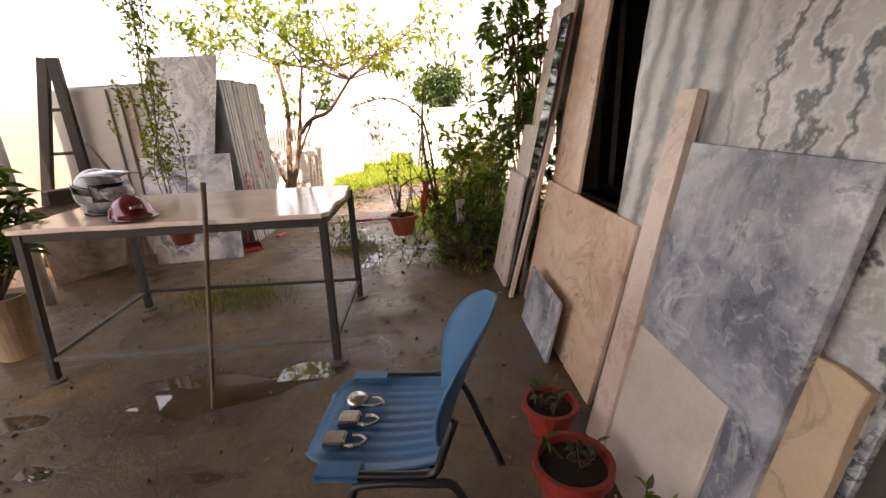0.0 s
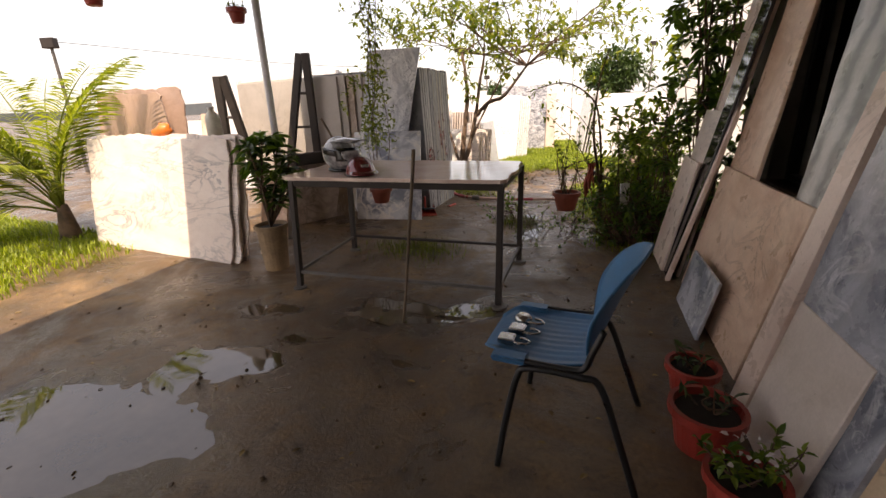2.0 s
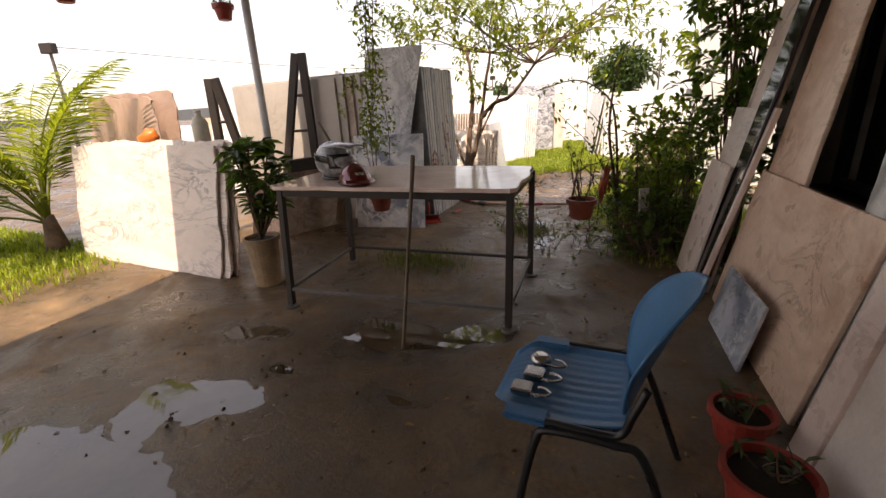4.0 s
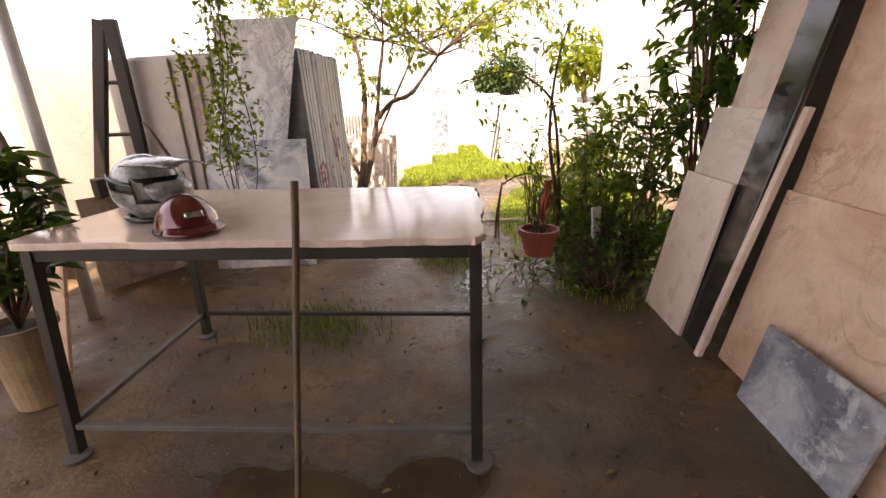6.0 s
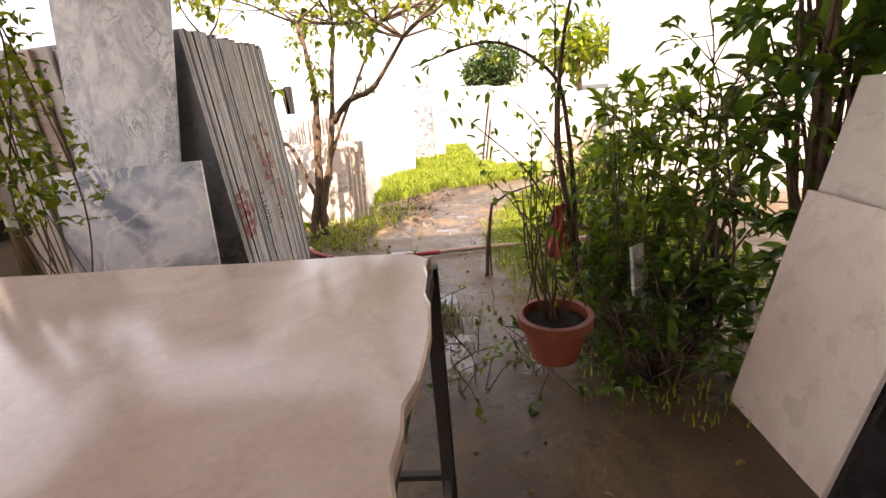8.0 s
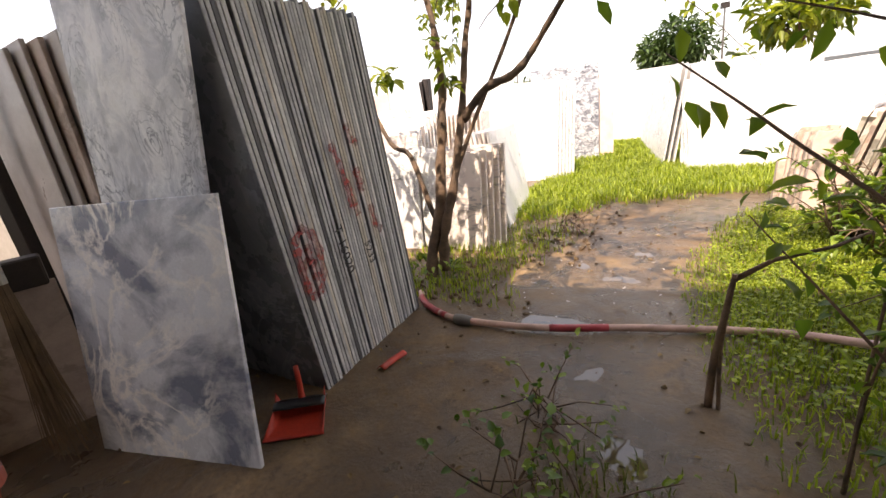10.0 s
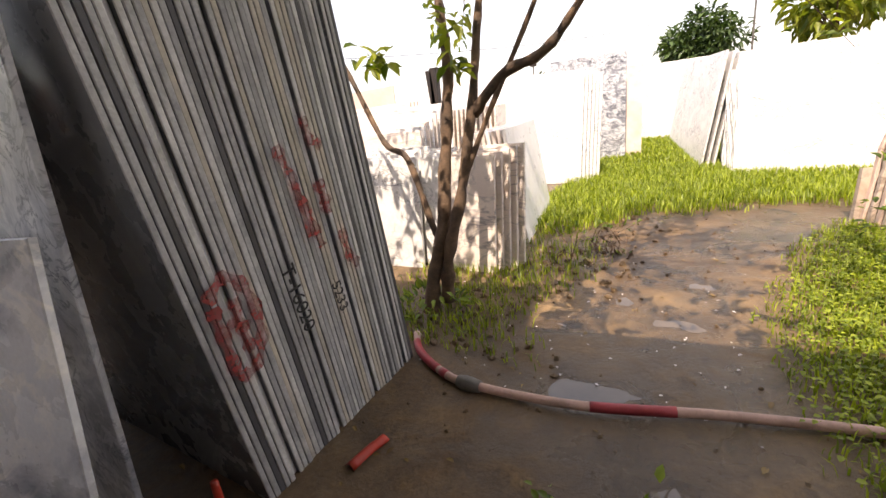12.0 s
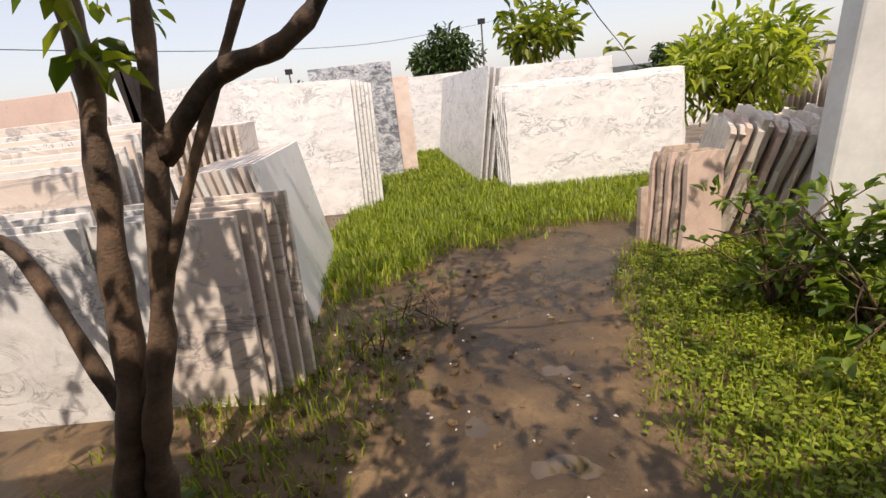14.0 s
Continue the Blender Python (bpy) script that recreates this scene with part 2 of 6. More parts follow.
# near-black room surfaces: the unlit interior's shade is put into the colour
M["unlit_room"] = plain("room_wall_shade_in_colour", (0.05, 0.048, 0.045), 0.9, 0, 0.2, 2)
M["blue"] = plain("blue_moulded_plastic", (0.040, 0.185, 0.37), 0.45, 0, 0.25, 5, 0.25)
M["black"] = plain("black_painted_tube", (0.016, 0.016, 0.018), 0.35, 0, 0.2, 8, 0.05)
M["chrome"] = plain("brushed_metal", (0.62, 0.60, 0.57), 0.25, 1.0, 0.15, 20, 0.1)
M["pole"] = plain("white_painted_pole", (0.74, 0.74, 0.74), 0.5, 0, 0.12, 5)
M["terracotta"] = plain("faded_terracotta_plastic", (0.36, 0.085, 0.05), 0.55, 0, 0.3, 7)
M["redpot"] = plain("red_plastic_pot", (0.42, 0.045, 0.03), 0.45, 0, 0.3, 7)
M["clay"] = plain("dusty_clay_pot", (0.42, 0.28, 0.16), 0.8, 0, 0.35, 5, 0.5)
M["soil"] = plain("dark_potting_soil", (0.035, 0.026, 0.018), 0.95, 0, 0.4, 20, 1.0)
M["bark"] = plain("smooth_brown_bark", (0.23, 0.14, 0.085), 0.8, 0, 0.45, 7, 1.0, dark=(0.045, 0.028, 0.018))
M["redplastic"] = plain("scuffed_red_plastic", (0.55, 0.045, 0.02), 0.45, 0, 0.3, 6)
M["hose_pink"] = plain("faded_pink_hose", (0.66, 0.42, 0.34), 0.6, 0, 0.3, 6)
M["hose_red"] = plain("red_hose_wrap", (0.46, 0.05, 0.06), 0.5, 0, 0.3, 6)
M["paint_black"] = plain("black_marker_paint", (0.02, 0.02, 0.022), 0.7, 0, 0.1, 12)
M["orange"] = plain("orange_plastic_bag", (0.85, 0.22, 0.03), 0.4, 0, 0.2, 9)
M["bottle"] = plain("cloudy_plastic_bottle", (0.72, 0.70, 0.58), 0.35, 0, 0.15, 9)
M["helmet_white"] = plain("white_grey_helmet_shell", (0.62, 0.63, 0.62), 0.2, 0, 0.35, 14, 0.02, dark=(0.10, 0.10, 0.11), coat=0.6)
M["helmet_red"] = plain("metallic_dark_red_shell", (0.17, 0.012, 0.016), 0.18, 0.25, 0.2, 8, 0.02, coat=0.8)
M["gloss_black"] = plain("glossy_black_plastic", (0.012, 0.012, 0.013), 0.15, 0, 0.1, 9, 0.02)
M["roof"] = plain("corrugated_metal_roof", (0.74, 0.70, 0.64), 0.5, 0.0, 0.25, 2)
M["fence"] = plain("weathered_corrugated_sheet", (0.42, 0.37, 0.31), 0.6, 0.2, 0.35, 2)
M["broom"] = plain("dry_palm_rib", (0.30, 0.20, 0.11), 0.8, 0, 0.3, 9)
M["flower"] = plain("white_petal", (0.75, 0.68, 0.66), 0.6, 0, 0.1, 9)
M["rag"] = plain("faded_red_cloth", (0.55, 0.12, 0.085), 0.9, 0, 0.4, 9)
M["far_hill"] = plain("hazy_hill", (0.16, 0.18, 0.19), 0.95, 0, 0.2, 0.02)
M["leaf_tree"] = foliage("tree_leaf", (0.06, 0.105, 0.012), (0.32, 0.34, 0.05), 0.45, 0.45)
M["leaf_dark"] = foliage("dark_shrub_leaf", (0.025, 0.07, 0.014), (0.15, 0.25, 0.04), 0.32, 0.4)
M["leaf_mid"] = foliage("shrub_leaf", (0.045, 0.10, 0.015), (0.26, 0.34, 0.045), 0.4, 0.42)
M["leaf_palm"] = foliage("palm_leaflet", (0.10, 0.15, 0.015), (0.40, 0.42, 0.07), 0.4, 0.4)
M["leaf_mango"] = foliage("mango_leaf", (0.10, 0.16, 0.02), (0.55, 0.58, 0.10), 0.4, 0.45)
M["leaf_wilt"] = foliage("wilted_dark_leaf", (0.02, 0.04, 0.014), (0.07, 0.11, 0.03), 0.5, 0.2)
M["leaf_far"] = foliage("far_tree_leaf", (0.02, 0.05, 0.014), (0.075, 0.125, 0.03), 0.5, 0.2)
M["grass"] = foliage("grass_blade", (0.10, 0.155, 0.012), (0.38, 0.44, 0.045), 0.5, 0.4)
# darker copy of the grass colour, standing in for shade on the tufts
M["grass_shaded"] = foliage("grass_blade_shade_in_colour", (0.06, 0.08, 0.012), (0.20, 0.22, 0.03), 0.55, 0.3)
M["dry_leaf"] = foliage("dry_leaf", (0.12, 0.07, 0.03), (0.32, 0.22, 0.10), 0.7, 0.2)


def glass_material():
    m, nodes, links, bsdf = shade("window_glass")
    bsdf.inputs["Base Color"].default_value = (0.5, 0.6, 0.65, 1)
    bsdf.inputs["Roughness"].default_value = 0.03
    bsdf.inputs["Transmission Weight"].default_value = 0.6
    return m


def water_material():
    m, nodes, links, bsdf = shade("muddy_water")
    v = coords(nodes, links, False)
    col = ramp(nodes, links, noise_tex(nodes, links, v, 2.5, 5), [(0.35, (0.055, 0.038, 0.022)), (0.7, (0.12, 0.085, 0.052))])
    links.new(col, bsdf.inputs["Base Color"])
    bsdf.inputs["Roughness"].default_value = 0.03
    bsdf.inputs["Specular IOR Level"].default_value = 0.9
    bump(nodes, links, bsdf, noise_tex(nodes, links, v, 9, 2), 0.05, 0.004)
    return m


def ground_material():
    m, nodes, links, bsdf = shade("wet_mud_ground")
    v = coords(nodes, links, False)
    big = noise_tex(nodes, links, v, 0.9, 8, 0.66, 0.8)
    mid = noise_tex(nodes, links, v, 4.5, 9, 0.72, 0.6)
    fine = noise_tex(nodes, links, v, 45.0, 6, 0.75)
    damp = ramp(nodes, links, noise_tex(nodes, links, v, 1.6, 7, 0.65, 1.0), [(0.42, (0, 0, 0)), (0.58, (1, 1, 1))])
    col = ramp(nodes, links, big, [(0.34, (0.090, 0.052, 0.024)), (0.5, (0.165, 0.104, 0.052)), (0.66, (0.27, 0.180, 0.096))])
    col = mix(nodes, links, 0.75, col, ramp(nodes, links, mid, [(0.32, (0.42, 0.38, 0.34)), (0.52, (0.95, 0.93, 0.9)), (0.72, (1.4, 1.32, 1.2))]), "MULTIPLY")
    col = mix(nodes, links, 0.55, col, ramp(nodes, links, fine, [(0.32, (0.35, 0.33, 0.31)), (0.6, (1.15, 1.15, 1.15))]), "MULTIPLY")
    col = mix(nodes, links, mix(nodes, links, 1.0, damp, (0.45, 0.45, 0.45), "MULTIPLY"), col, (0.055, 0.034, 0.017))
    spots = ramp(nodes, links, noise_tex(nodes, links, v, 6.5, 5, 0.62, 0.5), [(0.57, (0, 0, 0)), (0.66, (0.75, 0.75, 0.75))])
    col = mix(nodes, links, spots, col, (0.055, 0.034, 0.018))
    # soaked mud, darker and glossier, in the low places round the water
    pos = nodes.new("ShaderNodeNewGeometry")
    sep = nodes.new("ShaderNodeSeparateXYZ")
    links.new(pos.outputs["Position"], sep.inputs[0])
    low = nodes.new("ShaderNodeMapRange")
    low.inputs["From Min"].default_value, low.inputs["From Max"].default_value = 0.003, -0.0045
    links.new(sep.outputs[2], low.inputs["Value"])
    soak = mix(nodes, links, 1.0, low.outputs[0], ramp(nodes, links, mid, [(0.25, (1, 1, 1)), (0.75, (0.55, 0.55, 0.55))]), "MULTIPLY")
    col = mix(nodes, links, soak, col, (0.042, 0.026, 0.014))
    links.new(col, bsdf.inputs["Base Color"])
    wet = mix(nodes, links, damp, ramp(nodes, links, mid, [(0.3, (0.5, 0.5, 0.5)), (0.65, (0.9, 0.9, 0.9))]), (0.30, 0.30, 0.30))
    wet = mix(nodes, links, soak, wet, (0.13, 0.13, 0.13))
    links.new(wet, bsdf.inputs["Roughness"])
    h = mix(nodes, links, 0.4, mid, fine)
    bump(nodes, links, bsdf, h, 0.75, 0.022)
    return m


def spray_material():
    """Thin sprayed paint, worn through in patches."""
    m, nodes, links, bsdf = shade("red_spray_paint")
    v = coords(nodes, links, False)
    bsdf.inputs["Base Color"].default_value = (0.30, 0.028, 0.026, 1)
    bsdf.inputs["Roughness"].default_value = 0.7
    links.new(ramp(nodes, links, noise_tex(nodes, links, v, 26, 5, 0.7), [(0.28, (0.05, 0.05, 0.05)), (0.62, (0.85, 0.85, 0.85))]), bsdf.inputs["Alpha"])
    return m


M["paint_red"] = spray_material()
M["glass"], M["water"], M["ground"] = glass_material(), water_material(), ground_material()


# ---------------------------------------------------------------- mesh helpers
def mesh_from(name, verts, faces, material, smooth=False):
    me = bpy.data.meshes.new(name)
    me.from_pydata([tuple(v) for v in verts], [], [tuple(f) for f in faces])
    for mt in (material if isinstance(material, (list, tuple)) else [material]):
        me.materials.append(mt)
    if smooth:
        me.polygons.foreach_set("use_smooth", [True] * len(me.polygons))
    me.update()
    return me


def put(name, bm, material, parent=None, label="", smooth=False, m=None):
    me = bpy.data.meshes.new(name)
    bmesh.ops.recalc_face_normals(bm, faces=bm.faces)
    bm.to_mesh(me)
    bm.free()
    for mt in (material if isinstance(material, (list, tuple)) else [material]):
        me.materials.append(mt)
    if smooth:
        me.polygons.foreach_set("use_smooth", [True] * len(me.polygons))
    ob = new(name, me)
    if m is not None:
        ob.matrix_basis = m
    if parent:
        ob.parent = parent
    if label:
        ob["label"] = label
    return ob


def part(name, bm, material, parent, label="", smooth=False, m=None):
    return put(name, bm, material, parent, label, smooth, m)


def thing(name, at, label, category, group="", rz=0.0):
    e = new(name)
    e.empty_display_size = 0.1
    e.matrix_basis = pose(*at, 0, 0, rz)
    return tagged(e, label, category, group)


def box(x0, y0, z0, x1, y1, z1, bevel=0.004, seg=1, bm=None):
    own = bm is None
    b = bmesh.new()
    bmesh.ops.create_cube(b, size=1.0, matrix=Matrix.LocRotScale(((x0 + x1) / 2, (y0 + y1) / 2, (z0 + z1) / 2), None, (x1 - x0, y1 - y0, z1 - z0)))
    if bevel:
        bmesh.ops.bevel(b, geom=b.edges[:], offset=bevel, segments=seg, affect="EDGES")
    if own:
        return b
    tmp = bpy.data.meshes.new("tmp")
    b.to_mesh(tmp)
    b.free()
    bm.from_mesh(tmp)
    bpy.data.meshes.remove(tmp)
    return bm


def tube(points, radii, sides=8, bm=None, cap=True):
    """A round tube through points, with a radius at each."""
    bm = bm or bmesh.new()
    pts = [Vector(p) for p in points]
    if isinstance(radii, (int, float)):
        radii = [radii] * len(pts)
    rings = []
    ref = None
    for i, p in enumerate(pts):
        d = (pts[min(i + 1, len(pts) - 1)] - pts[max(i - 1, 0)]).normalized()
        if ref is None:
            ref = d.orthogonal().normalized()
        ref = (ref - d * ref.dot(d))
        ref = ref.normalized() if ref.length > 1e-6 else d.orthogonal().normalized()
        side = d.cross(ref)
        rings.append([bm.verts.new(p + (ref * math.cos(a) + side * math.sin(a)) * radii[i]) for a in (2 * math.pi * k / sides for k in range(sides))])
    for a, b in zip(rings, rings[1:]):
        for k in range(sides):
            bm.faces.new((a[k], a[(k + 1) % sides], b[(k + 1) % sides], b[k]))
    if cap:
        bm.faces.new(rings[0][::-1])
        bm.faces.new(rings[-1])
    return bm


def smooth_path(points, n=6):
    """Catmull-Rom through the points."""
    p = [Vector(q) for q in points]
    p = [2 * p[0] - p[1]] + p + [2 * p[-1] - p[-2]]
    out = []
    for i in range(1, len(p) - 2):
        for k in range(n):
            t = k / n
            out.append(0.5 * ((2 * p[i]) + (p[i + 1] - p[i - 1]) * t + (2 * p[i - 1] - 5 * p[i] + 4 * p[i + 1] - p[i + 2]) * t * t + (3 * p[i] - p[i - 1] - 3 * p[i + 1] + p[i + 2]) * t ** 3))
    out.append(p[-2])
    return out


def lathe(profile, sides=20, bm=None):
    """A turned shape from (radius, z) pairs."""
    bm = bm or bmesh.new()
    rings = [[bm.verts.new((r * math.cos(2 * math.pi * k / sides), r * math.sin(2 * math.pi * k / sides), z)) for k in range(sides)] for r, z in profile]
    for a, b in zip(rings, rings[1:]):
        for k in range(sides):
            bm.faces.new((a[k], a[(k + 1) % sides], b[(k + 1) % sides], b[k]))
    bm.faces.new(rings[0][::-1])
    bm.faces.new(rings[-1])
    return bm


def leaf_mesh(name, items, material, width=0.42, fold=0.12, curl=0.18):
    """Many leaves in one mesh; items are (base, direction, up, length)."""
    n = len(items)
    base = np.array([i[0] for i in items], float)
    d = np.array([i[1] for i in items], float)
    up = np.array([i[2] for i in items], float)
    ln = np.array([i[3] for i in items], float)[:, None]
    d /= np.linalg.norm(d, axis=1, keepdims=True) + 1e-9
    s = np.cross(d, up)
    s /= np.linalg.norm(s, axis=1, keepdims=True) + 1e-9
    u = np.cross(s, d)
    w = width * ln
    v = np.stack([base,
                  base + d * ln * 0.35 + s * w * 0.5 + u * ln * fold, base + d * ln * 0.35 - s * w * 0.5 + u * ln * fold,
                  base + d * ln * 0.38,
                  base + d * ln * 0.72 + s * w * 0.36 + u * ln * (fold - curl * 0.4), base + d * ln * 0.72 - s * w * 0.36 + u * ln * (fold - curl * 0.4),
                  base + d * ln - u * ln * curl], axis=1).reshape(-1, 3)
    tri = np.array([(0, 1, 3), (0, 3, 2), (1, 4, 3), (3, 5, 2), (3, 4, 6), (3, 6, 5)])
    faces = (tri[None] + (np.arange(n) * 7)[:, None, None]).reshape(-1, 3)
    me = bpy.data.meshes.new(name)
    me.vertices.add(len(v))
    me.vertices.foreach_set("co", v.ravel())
    me.loops.add(len(faces) * 3)
    me.loops.foreach_set("vertex_index", faces.ravel())
    me.polygons.add(len(faces))
    me.polygons.foreach_set("loop_start", np.arange(len(faces)) * 3)
    me.materials.append(material)
    me.update(calc_edges=True)
    return me


rng = random.Random(7)


def rvec(r=rng):
    while True:
        v = Vector((r.uniform(-1, 1), r.uniform(-1, 1), r.uniform(-1, 1)))
        if 0.05 < v.length < 1:
            return v.normalized()


def slab(p0, p1, h, lean, th, mat, label, wavy=0.0, name="marble_slab", group="", category="stone slab", z0=0.0, taper=(0, 0), edge=None, seed=None, hb=0.0):
    """A stone slab that stands on the ground from p0 to p1 and leans by so many metres to the left of that way."""
    r = random.Random(seed if seed is not None else int(abs(p0[0] * 911 + p0[1] * 577 + h * 97)))
    a, b = Vector((*p0, z0)), Vector((*p1, z0))
    wx = (b - a).normalized()
    w = (b - a).length
    back = Vector((-wx.y, wx.x, 0))
    upv = (Vector((0, 0, math.sqrt(max(h * h - lean * lean, 0.01)))) + back * lean).normalized()
    nrm = wx.cross(upv)
    mat4 = Matrix((( wx.x, -nrm.x, upv.x, a.x), (wx.y, -nrm.y, upv.y, a.y), (wx.z, -nrm.z, upv.z, a.z), (0, 0, 0, 1)))
    corners = [(0, 0), (w, 0), (w + taper[1], h + hb), (taper[0], h)]
    ring = []
    if wavy:
        ph = [r.uniform(0, 6.28) for _ in range(8)]
        for (x0, y0), (x1, y1) in zip(corners, corners[1:] + corners[:1]):
            ln = math.hypot(x1 - x0, y1 - y0)
            k = max(4, int(ln / 0.07))
            nx, ny = (y1 - y0) / ln, -(x1 - x0) / ln
            for i in range(k):
                t = i / k
                o = wavy * (0.5 * math.sin(t * 9 * ln + ph[0]) + 0.3 * math.sin(t * 23 * ln + ph[1]) + 0.35 * r.uniform(-1, 1)) - wavy * 1.6 * (1 - min(1, min(t, 1 - t) * ln / 0.12)) ** 2
                if ny < -0.9:
                    o = min(o, 0) * 0.5
                ring.append((x0 + (x1 - x0) * t + nx * o, y0 + (y1 - y0) * t + ny * o))
            ph = ph[1:] + ph[:1]
        lo = min(q[1] for q in ring)
        ring = [(x, y - lo) for x, y in ring]
    else:
        ring = corners
    c = min(0.003, th * 0.15)
    cx, cy = w / 2, h / 2
    verts, faces = [], []
    for yy, inset in ((0, c), (c, 0), (th - c, 0), (th, c)):
        for x, z in ring:
            verts.append((x - math.copysign(inset, x - cx), yy, z - math.copysign(inset, z - cy) if z > 0.02 or not inset else z))
    n = len(ring)
    faces.append(tuple(range(n)))
    for k in range(3):
        for i in range(n):
            faces.append((k * n + i, (k + 1) * n + i, (k + 1) * n + (i + 1) % n, k * n + (i + 1) % n))
    faces.append(tuple(range(4 * n - 1, 3 * n - 1, -1)))
    me = mesh_from(name, verts, faces, [mat] + ([edge] if edge else []))
    if edge:
        for p in me.polygons:
            if p.index != 0 and p.index != len(faces) - 1:
                p.material_index = 1
    ob = new(name, me)
    ob.matrix_basis = mat4
    return tagged(ob, label, category, group, "thing")


# ---------------------------------------------------------------- ground
DIPS = [(-1.75, 1.24, 0.36, 0.22), (-1.72, 0.70, 0.46, 0.26), (-2.15, 0.45, 0.5, 0.3), (-0.62, 2.43, 0.13, 0.08), (-1.47, 1.66, 0.12, 0.06), (-1.05, 2.25, 0.36, 0.15), (-2.05, 1.86, 0.22, 0.13),
        (-1.84, 1.97, 0.13, 0.07), (-0.74, 1.70, 0.15, 0.06), (-1.50, 1.40, 0.22, 0.12), (-1.40, 0.85, 0.26, 0.12), (-1.5, 5.85, 0.28, 0.15), (-1.15, 5.45, 0.22, 0.18), (-0.92, 5.02, 0.17, 0.22), (-0.76, 4.3, 0.2, 0.40), (-1.22, 6.55, 0.26, 0.16), (-1.15, 7.1, 0.20, 0.16),
        (-1.55, 6.75, 0.14, 0.14), (-0.35, 0.75, 0.2, 0.1), (-1.2, 2.0, 0.25, 0.12), (-1.75, 6.35, 0.16, 0.1), (-0.75, 8.2, 0.3, 0.2), (-1.05, 2.25, 0.32, 0.13), (-0.62, 2.43, 0.13, 0.08)]


def ground_height(x, y):
    """Shallow dips and ridges of trodden mud, flat far away."""
    f = max(0.0, 1 - max(abs(x + 1.7) - 2.8, 0) / 0.5) * max(0.0, 1 - max(abs(y - 4) - 4.1, 0) / 0.4)
    n = noise.fractal(Vector((x * 1.3, y * 1.3, 3.1)), 0.9, 2.1, 4)
    n2 = noise.noise(Vector((x * 9, y * 9, 0.7)))
    z = 0.002 + 0.004 * n + 0.0030 * n2 + 0.0016 * noise.noise(Vector((x * 23, y * 23, 2.7)))
    for cx, cy, rx, ry in DIPS:
        q = ((x - cx) / rx) ** 2 + ((y - cy) / ry) ** 2
        if q < 4:
            z -= 0.011 * math.exp(-q)
    return f * z


def make_ground():
    xs = [-400, -120, -40, -18, -11, -8, -6] + list(np.arange(-5, 1.6, 0.04)) + [2.5, 5, 9, 18, 40, 120, 400]
    ys = [-400, -120, -40, -15, -6, -3, -1.5] + list(np.arange(-0.5, 8.6, 0.04)) + [9.5, 11, 13, 16, 22, 40, 120, 400]
    verts = [(x, y, ground_height(x, y)) for y in ys for x in xs]
    nx = len(xs)
    faces = [(j * nx + i, j * nx + i + 1, (j + 1) * nx + i + 1, (j + 1) * nx + i) for j in range(len(ys) - 1) for i in range(nx - 1)]
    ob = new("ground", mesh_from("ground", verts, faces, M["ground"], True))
    tagged(ob, "wet brown trodden mud yard with dips and footprints", "ground", kind="structure")


make_ground()


def puddle(cx, cy, rx, ry, turn, label, level=0.0, seed=1):
    r = random.Random(seed)
    ph = [r.uniform(0, 6.28) for _ in range(4)]
    ring = []
    for k in range(64):
        a = 2 * math.pi * k / 64
        f = 1 + 0.22 * math.sin(2 * a + ph[0]) + 0.16 * math.sin(3 * a + ph[1]) + 0.10 * math.sin(5 * a + ph[2]) + 0.05 * math.sin(9 * a + ph[3])
        x, y = rx * f * math.cos(a), ry * f * math.sin(a)
        c, s = math.cos(radians(turn)), math.sin(radians(turn))
        ring.append((cx + x * c - y * s, cy + x * s + y * c, level))
    ob = new("puddle", mesh_from("puddle", ring, [tuple(range(64))], M["water"]))
    tagged(ob, label, "puddle", "rain puddles in the yard", kind="structure")


for i, (cx, cy, rx, ry) in enumerate(DIPS[:18]):
    puddle(cx, cy, rx * 1.7, ry * 1.7, 0, "still muddy rain puddle on the wet yard", -0.0042 - 0.0002 * i, i + 3)

# ---------------------------------------------------------------- building on the one side, with its leaning slabs
WO, WU, WN = Vector((1.06, 3.5, 0)), Vector((-0.158, 0.9874, 0)), Vector((-0.9874, -0.158, 0))
WALL_M = Matrix(((WU.x, WN.x, 0, WO.x), (WU.y, WN.y, 0, WO.y), (0, 0, 1, 0), (0, 0, 0, 1)))


def wpt(s, d):
    p = WO + WU * s + WN * d
    return (p.x, p.y)


